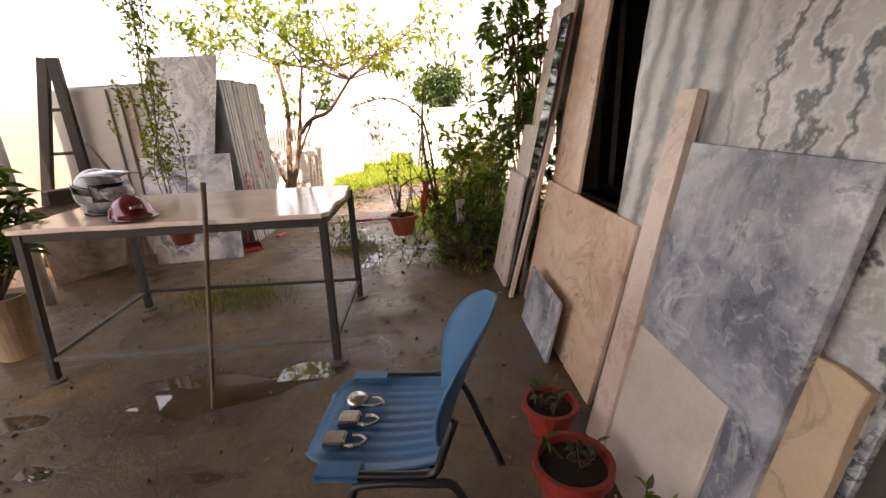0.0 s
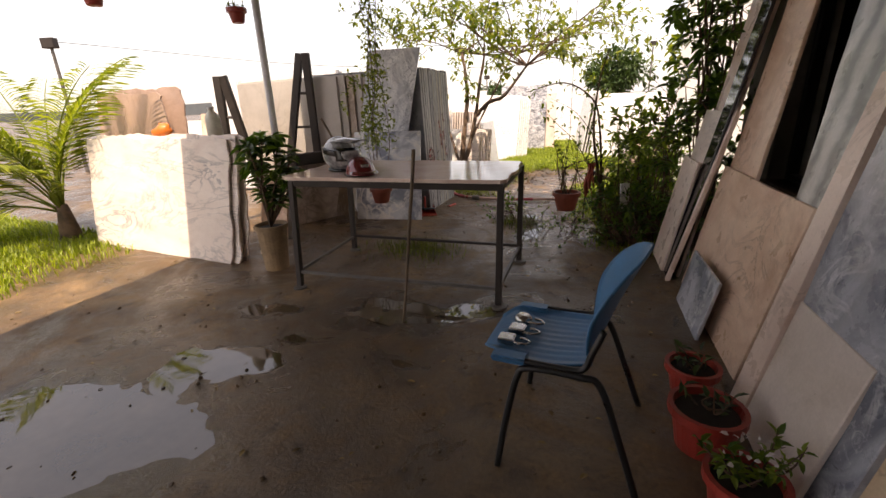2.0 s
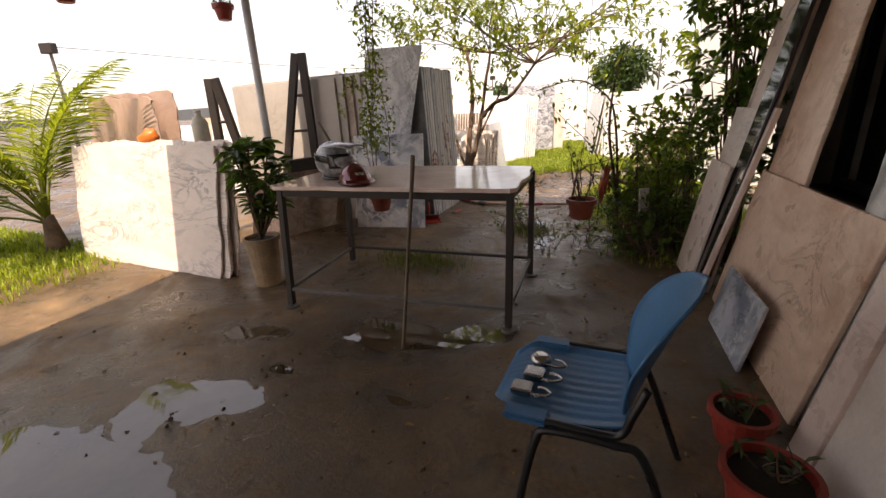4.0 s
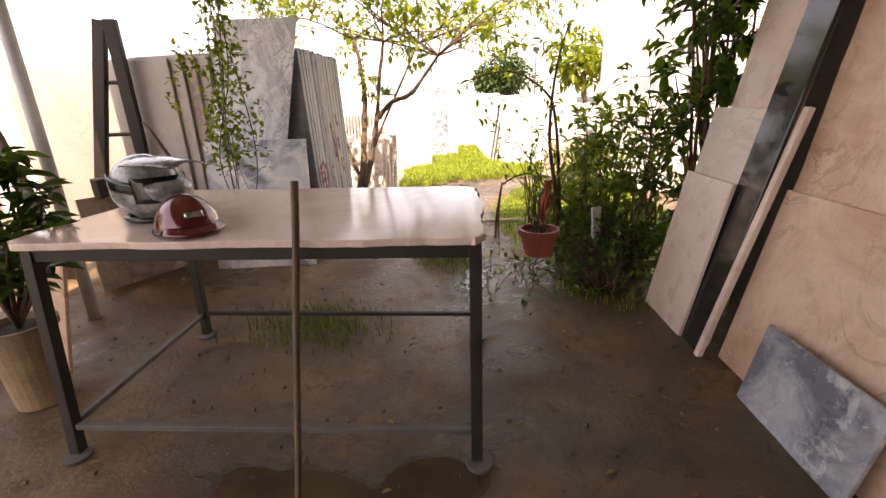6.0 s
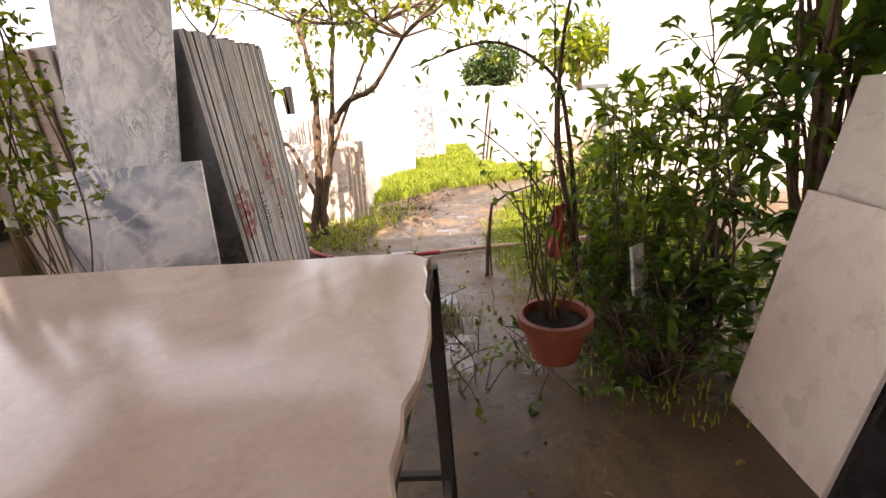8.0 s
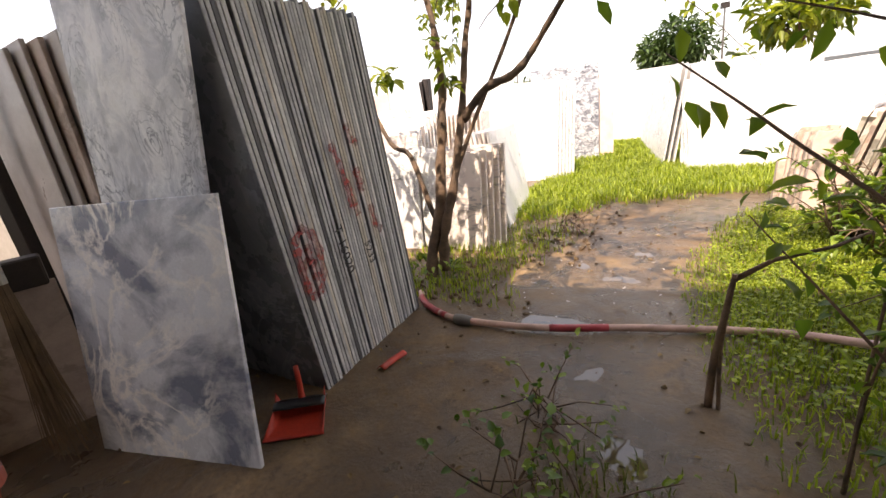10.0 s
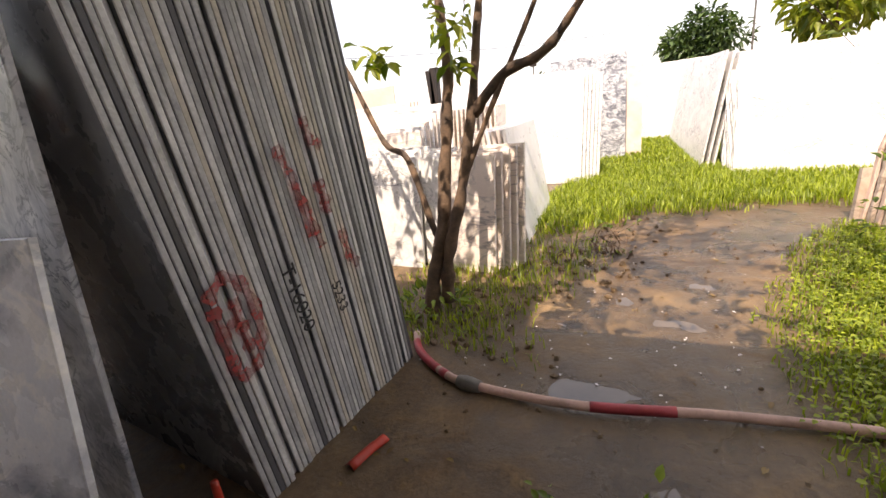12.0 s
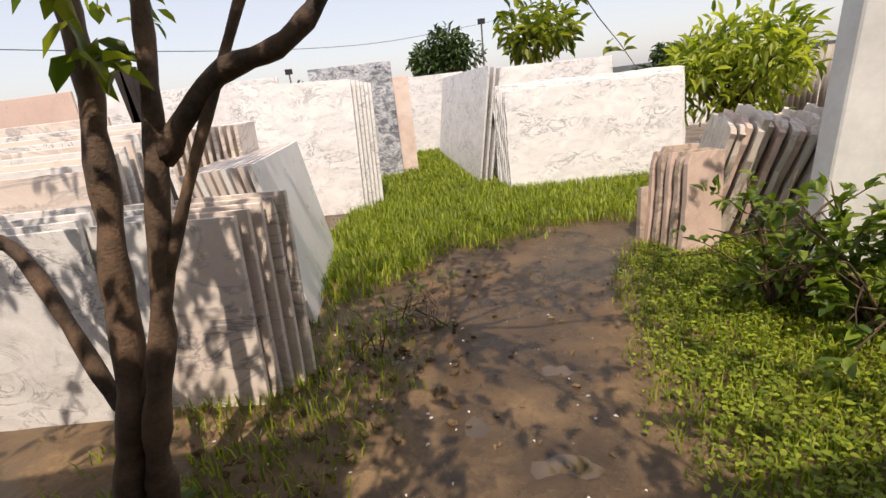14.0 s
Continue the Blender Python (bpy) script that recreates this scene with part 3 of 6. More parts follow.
def make_building():
    s0, s1, ht, th = -6.5, 0.78, 3.1, 0.22
    wa, wb, wz0, wz1 = -1.30, 0.10, 0.76, 2.05
    wall = bmesh.new()
    for a, b, z0, z1 in ((s0, wa, 0, ht), (wb, s1, 0, ht), (wa, wb, 0, wz0), (wa, wb, wz1, ht)):
        box(a, -th, z0 - 0.05 * (z0 == 0), b, 0, z1, 0, bm=wall)
    ob = put("wall_east", wall, M["cement"], m=WALL_M)
    tagged(ob, "cement-rendered building wall behind the leaning slabs", "wall", kind="structure")
    # closed room added behind the window so that the opening stays black
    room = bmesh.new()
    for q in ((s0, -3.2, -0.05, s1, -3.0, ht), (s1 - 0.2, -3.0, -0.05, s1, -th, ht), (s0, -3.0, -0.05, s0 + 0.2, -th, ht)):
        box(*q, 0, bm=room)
    tagged(put("wall_inner", room, M["unlit_room"], m=WALL_M), "inner walls of the closed room, near-black in place of shade", "wall", kind="structure")
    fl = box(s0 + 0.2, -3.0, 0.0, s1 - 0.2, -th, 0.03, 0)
    tagged(put("floor_inner", fl, M["unlit_room"], m=WALL_M), "floor of the closed room, near-black in place of shade", "floor", kind="structure")
    win = thing("window_1", (0, 0, 0), "open window in the wall with a pale metal frame", "window")
    win["kind"] = "structure"
    win.matrix_basis = WALL_M
    fr = bmesh.new()
    for q in ((wa, -0.16, wz0, wa + 0.05, -0.1, wz1), (wb - 0.05, -0.16, wz0, wb, -0.1, wz1), (wa + 0.05, -0.16, wz1 - 0.05, wb - 0.05, -0.1, wz1), (wa + 0.05, -0.16, wz0, wb - 0.05, -0.1, wz0 + 0.04)):
        box(*q, 0.004, bm=fr)
    part("window_frame", fr, M["black"], win)
    part("window_sill", box(wa, -0.1, wz0 - 0.05, wb, 0.04, wz0, 0.005), M["wood"], win, "dark brown window sill")
    sash = bmesh.new()
    wc = wa + 0.40
    for q in ((wc + 0.05, -0.145, wz0 + 0.04, wc + 0.09, -0.115, wz1 - 0.05), (wc + 0.25, -0.145, wz0 + 0.04, wc + 0.29, -0.115, wz1 - 0.05), (wc + 0.09, -0.145, wz1 - 0.09, wc + 0.25, -0.115, wz1 - 0.05)):
        box(*q, 0.003, bm=sash)
    part("sash", sash, M["pole"], win, "white metal sliding sash")
    part("pane", box(wc + 0.09, -0.132, wz0 + 0.04, wc + 0.25, -0.128, wz1 - 0.09, 0), M["glass"], win)
    # canopy: roof sheet, front and side beams
    c_s0, c_s1, c_d = -6.5, 1.80, 4.72
    nrib = 150
    verts, faces = [], []
    for j, dd in enumerate((-3.2, c_d)):
        for i in range(nrib * 2 + 1):
            s = c_s0 + (c_s1 - c_s0) * i / (nrib * 2)
            verts.append((s, dd, 2.80 + 0.012 * (i % 2)))
    k = nrib * 2 + 1
    faces = [(i, i + 1, k + i + 1, k + i) for i in range(k - 1)]
    longer = 18
    for dd in (2.50, c_d):
        for i in range(longer + 1):
            verts.append((c_s1 + 0.50 * i / longer, dd, 2.80 + 0.012 * (i % 2)))
    o = 2 * k
    faces += [(o + i, o + i + 1, o + longer + 2 + i, o + longer + 1 + i) for i in range(longer)]
    roof = new("roof", mesh_from("roof", verts, faces, M["roof"]))
    sol = roof.modifiers.new("thickness", "SOLIDIFY")
    sol.thickness = 0.01
    roof.matrix_basis = WALL_M
    tagged(roof, "corrugated metal canopy roof over the yard", "roof", kind="structure")
    beams = bmesh.new()
    box(c_s1 - 0.12, 0.0, 2.68, c_s1 - 0.04, c_d - 0.05, 2.79, 0.004, bm=beams)
    box(c_s0, c_d - 0.55, 2.68, c_s1 - 0.12, c_d - 0.47, 2.79, 0.004, bm=beams)
    tagged(put("roof_beam", beams, M["steel"], m=WALL_M), "dark steel beams under the canopy roof", "beam", kind="structure")
    tagged(put("wall_back", box(-6.7, -3.2, -0.05, -6.5, 3.0, 3.1, 0), M["cement"], m=WALL_M), "plain cement wall closing the yard behind", "wall", kind="structure")


make_building()
tagged(put("wall_north", box(0.47, 7.90, -0.05, 6.5, 8.05, 3.4, 0.01), M["plaster"]), "tall white painted wall in full sun", "wall", kind="structure")

GL = "slabs leaning on the building wall"


def wslab(sa, sb, d0, d1, h, th, mat, label, **kw):
    """A slab against the building: along s, from base distance d0 to top distance d1."""
    kw.setdefault("group", GL)
    return slab(wpt(sb, d0), wpt(sa, d0), h, d0 - d1, th, mat, label, **kw)


wslab(-1.25, 0.01, 0.44, 0.28, 0.87, 0.022, M["peach"], "broad peach-orange marble slab leaning on the wall")
wslab(-0.88, -0.31, 0.53, 0.46, 0.36, 0.018, M["grey"], "small square grey marble tile leaning on a peach slab", name="marble_tile", category="stone tile")
wslab(0.21, 0.68, 0.55, 0.40, 0.86, 0.022, M["rose"], "pale pink marble slab leaning outermost by the shrubs")
wslab(0.21, 0.70, 0.50, 0.285, 1.22, 0.022, M["cream"], "pale cream marble slab leaning behind a pink one")
wslab(0.10, 0.62, 0.46, 0.10, 2.05, 0.022, M["rose"], "tall pink marble slab leaning on the wall")
wslab(0.04, 0.235, 0.53, 0.16, 1.92, 0.020, M["granite"], "narrow polished black granite strip leaning on the slabs", name="granite_slab")
wslab(0.0, 0.036, 0.55, 0.27, 1.24, 0.03, M["rose"], "thin pale pink marble strip standing on edge", name="marble_strip")
wslab(-0.54, 0.02, 0.38, 0.06, 2.10, 0.022, M["peach"], "tall peach marble slab beside the dark window", wavy=0.006, taper=(0, -0.17))
wslab(-2.24, -1.19, 0.40, 0.06, 2.10, 0.022, M["zebra"], "large grey and white banded marble slab", wavy=0.008, taper=(-0.40, 0))
wslab(-1.57, -1.42, 0.51, 0.22, 1.40, 0.035, M["rose"], "narrow pale cream marble post leaning on the slabs", name="marble_strip", taper=(-0.08, -0.12))
wslab(-2.13, -1.50, 0.46, 0.25, 1.22, 0.03, M["grey"], "thick mottled blue-grey marble slab")
wslab(-2.02, -1.50, 0.50, 0.37, 0.57, 0.02, M["offwhite"], "small off-white marble offcut leaning on a grey slab", name="marble_offcut", taper=(0, -0.03))
wslab(-2.25, -2.10, 0.44, 0.30, 0.80, 0.028, M["tan"], "rough tan stone offcut with worn edges", name="stone_offcut", wavy=0.006)
wslab(-2.26, -1.95, 0.40, 0.18, 1.17, 0.02, M["pattern"], "dark grey slab with pale veins behind a thick one")

# ---------------------------------------------------------------- slabs across the yard
GC = "pale slabs stacked by the potted plant"
for k in range(4):
    slab((-5.04 + 0.02 * k, 2.36 + 0.035 * k), (-2.92 + (-0.06, 0.0, -0.03, 0.02)[k], 2.44 + 0.035 * k), 1.12 + (0, -0.03, 0.02, 0.015)[k], 0.18, 0.02, M["cream"], "big pale cream marble slab with grey streaks and wavy edges", wavy=0.02, group=GC, seed=40 + k)
slab((-2.98, 2.75), (-2.62, 2.72), 0.75, 0.16, 0.02, M["peach"], "brownish slab offcut behind the flower pot", group=GC)
GP = "peach slabs behind the palm"
for k, (a, b, h) in enumerate((((-6.1, 3.1), (-4.85, 3.28), 1.58), ((-6.6, 3.3), (-5.3, 3.5), 1.63), ((-6.6, 3.45), (-5.0, 3.62), 1.66))):
    slab(a, b, h, 0.25, 0.022, M["brownpeach"], "large brown-pink slab with an uneven edge behind the palm", wavy=0.025, group=GP, taper=(0.0, -0.25), seed=60 + k)
GW = "long white slabs on racks"
for k in range(3):
    slab((-7.2, 5.5 + 0.06 * k), (-4.0, 5.2 + 0.06 * k), 1.86 - 0.02 * k, 0.25, 0.02, M["white"], "long white marble slab in full sun", group=GW, seed=70 + k)
GB = "beige slabs on the rack"
for k, (h, mt) in enumerate(((1.67, "beige"), (1.69, "beige"), (1.68, "brown"), (1.69, "beige"), (1.67, "beige"))):
    slab((-5.0 + 0.03 * k, 4.51 + 0.03 * k), (-3.25 + 0.10 * k, 4.50 + 0.03 * k), h, -0.02, 0.02, M[mt], "beige marble slab standing upright on a steel rack", group=GB, seed=80 + k)
slab((-3.20, 4.52), (-2.62, 4.64), 1.93, -0.06, 0.02, M["crackle"], "tall narrow pale grey marble slab with crackle veins", taper=(0.40, 0.44))
slab((-2.90, 4.19), (-2.12, 4.41), 1.04, 0.15, 0.02, M["cloud"], "square grey marble slab with pale clouds, leaning in front", name="marble_slab")
GS = "tight stack of striped grey slabs"
r = random.Random(5)
N_STR = 42
for k in range(N_STR):
    f = k / (N_STR - 1)
    recess = 0.022 if k in (5, 16, 27, 38) else 0.0
    x1 = -2.24 - 0.09 * f - recess + r.uniform(-0.004, 0.004)
    y1 = 4.88 + 0.90 * f
    edge = M["stripe_shadowed"] if k in (2, 12, 33, 41) else r.choice([M["stripe_light"], M["edge"], M["stripe_mid"], M["stripe_light"], M["stripe_tan"], M["edge"]])
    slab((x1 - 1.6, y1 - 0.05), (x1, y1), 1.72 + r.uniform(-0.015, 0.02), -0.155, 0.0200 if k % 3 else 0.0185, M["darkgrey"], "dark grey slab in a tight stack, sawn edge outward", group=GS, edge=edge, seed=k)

# low cream stack by the tree and rows behind it
GT = "low cream stack beside the tree"
for k in range(5):
    slab((-2.84 + 0.012 * k, 6.93 + 0.05 * k), (-2.42 + 0.035 * k, 6.93 + 0.05 * k), 0.84 + 0.012 * k, 0.12, 0.028, M["cream"], "low cream marble slab with dirty foot, stacked by the tree", group=GT, seed=k + 100)
for k in range(4):
    slab((-4.9, 6.72 + 0.05 * k), (-3.10 + 0.03 * k if k else -3.02, 6.88 + 0.05 * k), 0.86 + 0.02 * k, 0.1, 0.028, M["white"], "low white marble slab in a row, sunlit", group="low white row", seed=k + 110)
for k in range(4):
    slab((-3.02, 6.93 + 0.05 * k), (-2.80, 6.95 + 0.05 * k), 0.85 + 0.015 * k, 0.1, 0.028, M["white"], "narrow low white marble slab in a row, sunlit", group="low white row", seed=k + 115)
GM = "fanned stack behind the tree"
for k in range(9):
    slab((-2.45 - 0.055 * k, 7.64 + 0.01 * k), (-2.72 - 0.055 * k, 8.95), 0.97 - 0.004 * k, 0.14, 0.03, M["offwhite"] if k % 3 else M["paleface"], "pale marble slab in a leaning stack", group=GM, seed=k + 120)
for k in range(8):
    slab((-4.85 + 0.03 * k, 7.4 + 0.07 * k), (-3.4, 7.5 + 0.07 * k), 1.02 + 0.03 * k, 0.1, 0.025, M["white"] if k % 2 else M["cream"], "pale marble slab in a long sunlit row", group="long pale rows", seed=k + 130)
for k in range(10):
    slab((-3.25 - 0.055 * k, 8.9), (-3.10 - 0.055 * k, 8.35), 1.15, 0.06, 0.025, M["cream"], "cream slab edge in an upright bundle", group="upright bundle behind the tree", seed=k + 140)
for k in range(3):
    slab((-5.35, 8.6 + 0.07 * k), (-4.25, 8.5 + 0.07 * k), 1.30, 0.12, 0.025, M["cream"], "pale marble slab in a long sunlit row", group="long pale rows", seed=k + 150)
slab((-8.9, 9.9), (-5.2, 9.5), 1.60, 0.2, 0.025, M["brownrose"], "long peach slab standing far back", taper=(0, -0.15))
for k in range(2):
    slab((-9.0, 11.5 + 0.1 * k), (-4.0, 11.2 + 0.1 * k), 1.62, 0.2, 0.025, M["white"], "long white marble slab far back in the sun", group=GW, seed=k + 160)
for k in range(6):
    slab((-4.05 + 0.05 * k, 10.2 + 0.07 * k), (-2.75 + 0.03 * k, 10.2 + 0.07 * k), 1.52 - 0.01 * k, 0.3, 0.025, M["white"], "white marble slab in a stack along the path", group="white stack along the path", seed=k + 170, hb=-0.05)
slab((-3.85, 12.2), (-2.60, 12.28), 1.72, 0.15, 0.025, M["pattern"], "slab with dense black and white veins")
slab((-2.9, 12.55), (-2.40, 12.6), 1.50, 0.15, 0.025, M["rose"], "pink marble slab beside the path")
slab((-4.5, 15.2), (-1.6, 15.0), 1.55, 0.15, 0.025, M["white"], "white marble slab closing the far end of the path")
for k in range(3):
    slab((-2.19 + 0.07 * k, 14.5), (-1.42 + 0.07 * k, 11.1), 1.46 - 0.02 * k, 0.22, 0.025, M["white"], "large pale slab on the side of a tent-shaped stack", group="tent-shaped stack", seed=k + 180)
for k in range(7):
    slab((-1.05 - 0.02 * k, 10.62 + 0.06 * k), (0.98 + 0.03 * k, 10.72 + 0.06 * k), 1.15 + 0.012 * k, 0.22, 0.025, M["white"], "broad white marble slab in a leaning stack", group="tent-shaped stack", seed=k + 190, wavy=0.008)
slab((-1.2, 11.35), (0.45, 11.6), 1.42, 0.15, 0.025, M["white"], "tall white slab at the back of the stack", group="tent-shaped stack")
GR = "weathered brown stack by the white wall"
rr = random.Random(9)
for k in range(5):
    slab((-0.12 - 0.028 * k, 8.24 + 0.075 * k), (0.17 - 0.02 * k, 8.32 + 0.075 * k), 0.68 + rr.uniform(-0.02, 0.03), 0.15, 0.045, M["rosebrown"] if k % 2 == 0 else M["brown"], "weathered pinkish stone slab leaning in a stack", group=GR, wavy=0.010, seed=k + 200, taper=(0.13, 0.10))
slab((-0.27, 8.58), (-0.12, 8.62), 0.40, 0.08, 0.05, M["brown"], "short brown stone offcut at the stack's foot", group=GR, taper=(0.05, 0.04))
for k in range(20):
    slab((0.42 + 0.045 * k, 9.55 + rr.uniform(-0.06, 0.06)), (0.06 + 0.040 * k, 8.50 - 0.004 * k + rr.uniform(-0.05, 0.05)), 0.86 + rr.uniform(-0.05, 0.04) - 0.004 * k, 0.20, 0.037, M[("stonepale", "stonepale", "rosebrown", "stonepale")[k % 4]], "weathered uneven stone slab leaning in a stack", group=GR, wavy=0.02, seed=k + 210)
# dark timbers and a brown slab at the foot of the rack
slab((-3.42, 3.62), (-3.22, 4.34), 0.70, 0.03, 0.02, M["brown"], "dark brown slab standing beside the rack")
tagged(put("timber_beam", box(0, -0.05, 0, 0.62, 0.05, 0.13, 0.008), M["steel"], m=pose(-3.37, 3.72, 0.70, 0, 0, 74.5)), "dark timber lying on a brown slab's edge", "timber")

# ---------------------------------------------------------------- table and what lies on it
def make_table():
    t = thing("work_table", (-2.017, 2.282, 0), "pink marble slab table on a dark steel frame", "table", rz=9.45)
    r = random.Random(21)
    ring = []
    for (x0, y0), (x1, y1), wob in (((-0.085, 0.042), (1.59, 0.042), 0.010), ((1.59, 0.042), (1.58, 0.98), 0.016), ((1.58, 0.98), (-0.08, 1.02), 0.006), ((-0.08, 1.02), (-0.085, 0.042), 0.006)):
        ln = math.hypot(x1 - x0, y1 - y0)
        k = int(ln / 0.05)
        nx, ny = (y1 - y0) / ln, -(x1 - x0) / ln
        ph = r.uniform(0, 6)
        for i in range(k):
            f = i / k
            o = wob * (math.sin(f * ln * 11 + ph) * 0.7 + r.uniform(-0.4, 0.4)) - 0.05 * (1 - min(1, min(f, 1 - f) * ln / 0.08)) ** 2
            ring.append((x0 + (x1 - x0) * f + nx * o, y0 + (y1 - y0) * f + ny * o))
    n = len(ring)
    verts = []
    for z, s in ((0.824, 0.993), (0.827, 1.0), (0.846, 1.0), (0.850, 0.994)):
        verts += [(0.79 + (x - 0.79) * s, 0.50 + (y - 0.50) * s, z) for x, y in ring]
    faces = [tuple(range(n))[::-1], tuple(range(3 * n, 4 * n))]
    for k in range(3):
        faces += [(k * n + i, k * n + (i + 1) % n, (k + 1) * n + (i + 1) % n, (k + 1) * n + i) for i in range(n)]
    top = new("tabletop", mesh_from("tabletop", verts, faces, M["table"]))
    top.parent = t
    top["label"] = "polished pink marble top with a wavy edge"
    legs = [(0.0, 0.0), (1.55, 0.0), (-0.02, 0.93), (1.57, 0.91)]
    for x, y in legs:
        tilt = Matrix(((1, 0, 0, 0), (0, 1, 0.09 if y < 0.5 else 0.04, 0), (0, 0, 1, 0), (0, 0, 0, 1)))
        lb = box(x - 0.021, y - 0.021, 0.0, x + 0.021, y + 0.021, 0.822, 0.003)
        bmesh.ops.transform(lb, matrix=tilt, verts=lb.verts)
        leg = part("leg", lb, M["steel"], t)
        part("foot_plate", tube([(x + 0.01, y - 0.02, 0), (x + 0.01, y - 0.02, 0.016)], 0.05, 14), M["rail"], leg, "dusty pale foot plate")
    for (x0, y0), (x1, y1), z, hh, mt, nm in ((legs[0], legs[1], 0.778, 0.045, "steel", "top_rail"), (legs[2], legs[3], 0.778, 0.045, "steel", "top_rail"), (legs[0], legs[2], 0.778, 0.045, "steel", "top_rail"), (legs[1], legs[3], 0.778, 0.045, "steel", "top_rail"),
                                               (legs[0], legs[1], 0.115, 0.022, "rail", "stretcher"), (legs[2], legs[3], 0.13, 0.022, "steel", "stretcher"), (legs[0], legs[2], 0.12, 0.022, "rail", "stretcher"), (legs[1], legs[3], 0.12, 0.022, "rail", "stretcher")):
        ln = math.hypot(x1 - x0, y1 - y0)
        dy0, dy1 = (z * (0.09 if y < 0.5 else 0.04) for y in (y0, y1))
        a = math.degrees(math.atan2(y1 + dy1 - y0 - dy0, x1 - x0))
        part(nm, box(0.021, -0.012, 0, ln - 0.021, 0.012, hh, 0.002), M[mt], t, m=pose(x0, y0 + dy0, z, 0, 0, a))


make_table()


def dome(rx, ry, rz, z_cut, seg=28, rings=14, shape=None, bm=None):
    """The part of an ellipsoid above z_cut (a share of rz), reshaped by shape(x, y, z)."""
    bm = bm or bmesh.new()
    lo = math.asin(max(-1, min(1, z_cut)))
    rows = []
    for j in range(rings):
        a = lo + (math.pi / 2 - lo) * j / rings
        row = []
        for i in range(seg):
            b = 2 * math.pi * i / seg
            p = (rx * math.cos(a) * math.cos(b), ry * math.cos(a) * math.sin(b), rz * math.sin(a))
            row.append(bm.verts.new(shape(*p) if shape else p))
        rows.append(row)
    tip = (0, 0, rz)
    top = bm.verts.new(shape(*tip) if shape else tip)
    for a, b in zip(rows, rows[1:]):
        for i in range(seg):
            bm.faces.new((a[i], a[(i + 1) % seg], b[(i + 1) % seg], b[i]))
    for i in range(seg):
        bm.faces.new((rows[-1][i], rows[-1][(i + 1) % seg], top))
    bm.faces.new(rows[0][::-1])
    return bm


def sheet(fn, nu, nv, th, bm=None):
    """A curved sheet of thickness th; fn(u, v) gives a point, u and v from 0 to 1."""
    bm = bm or bmesh.new()
    g = [[Vector(fn(i / nu, j / nv)) for i in range(nu + 1)] for j in range(nv + 1)]
    nr = [[None] * (nu + 1) for _ in range(nv + 1)]
    for j in range(nv + 1):
        for i in range(nu + 1):
            du = g[j][min(i + 1, nu)] - g[j][max(i - 1, 0)]
            dv = g[min(j + 1, nv)][i] - g[max(j - 1, 0)][i]
            c = du.cross(dv)
            nr[j][i] = c.normalized() if c.length > 1e-9 else Vector((0, 0, 1))
    a = [[bm.verts.new(g[j][i]) for i in range(nu + 1)] for j in range(nv + 1)]
    b = [[bm.verts.new(g[j][i] - nr[j][i] * th) for i in range(nu + 1)] for j in range(nv + 1)]
    for j in range(nv):
        for i in range(nu):
            bm.faces.new((a[j][i], a[j][i + 1], a[j + 1][i + 1], a[j + 1][i]))
            bm.faces.new((b[j][i], b[j + 1][i], b[j + 1][i + 1], b[j][i + 1]))
    for i in range(nu):
        bm.faces.new((a[0][i], b[0][i], b[0][i + 1], a[0][i + 1]))
        bm.faces.new((a[nv][i], a[nv][i + 1], b[nv][i + 1], b[nv][i]))
    for j in range(nv):
        bm.faces.new((a[j][0], a[j + 1][0], b[j + 1][0], b[j][0]))
        bm.faces.new((a[j][nu], b[j][nu], b[j + 1][nu], a[j + 1][nu]))
    return bm


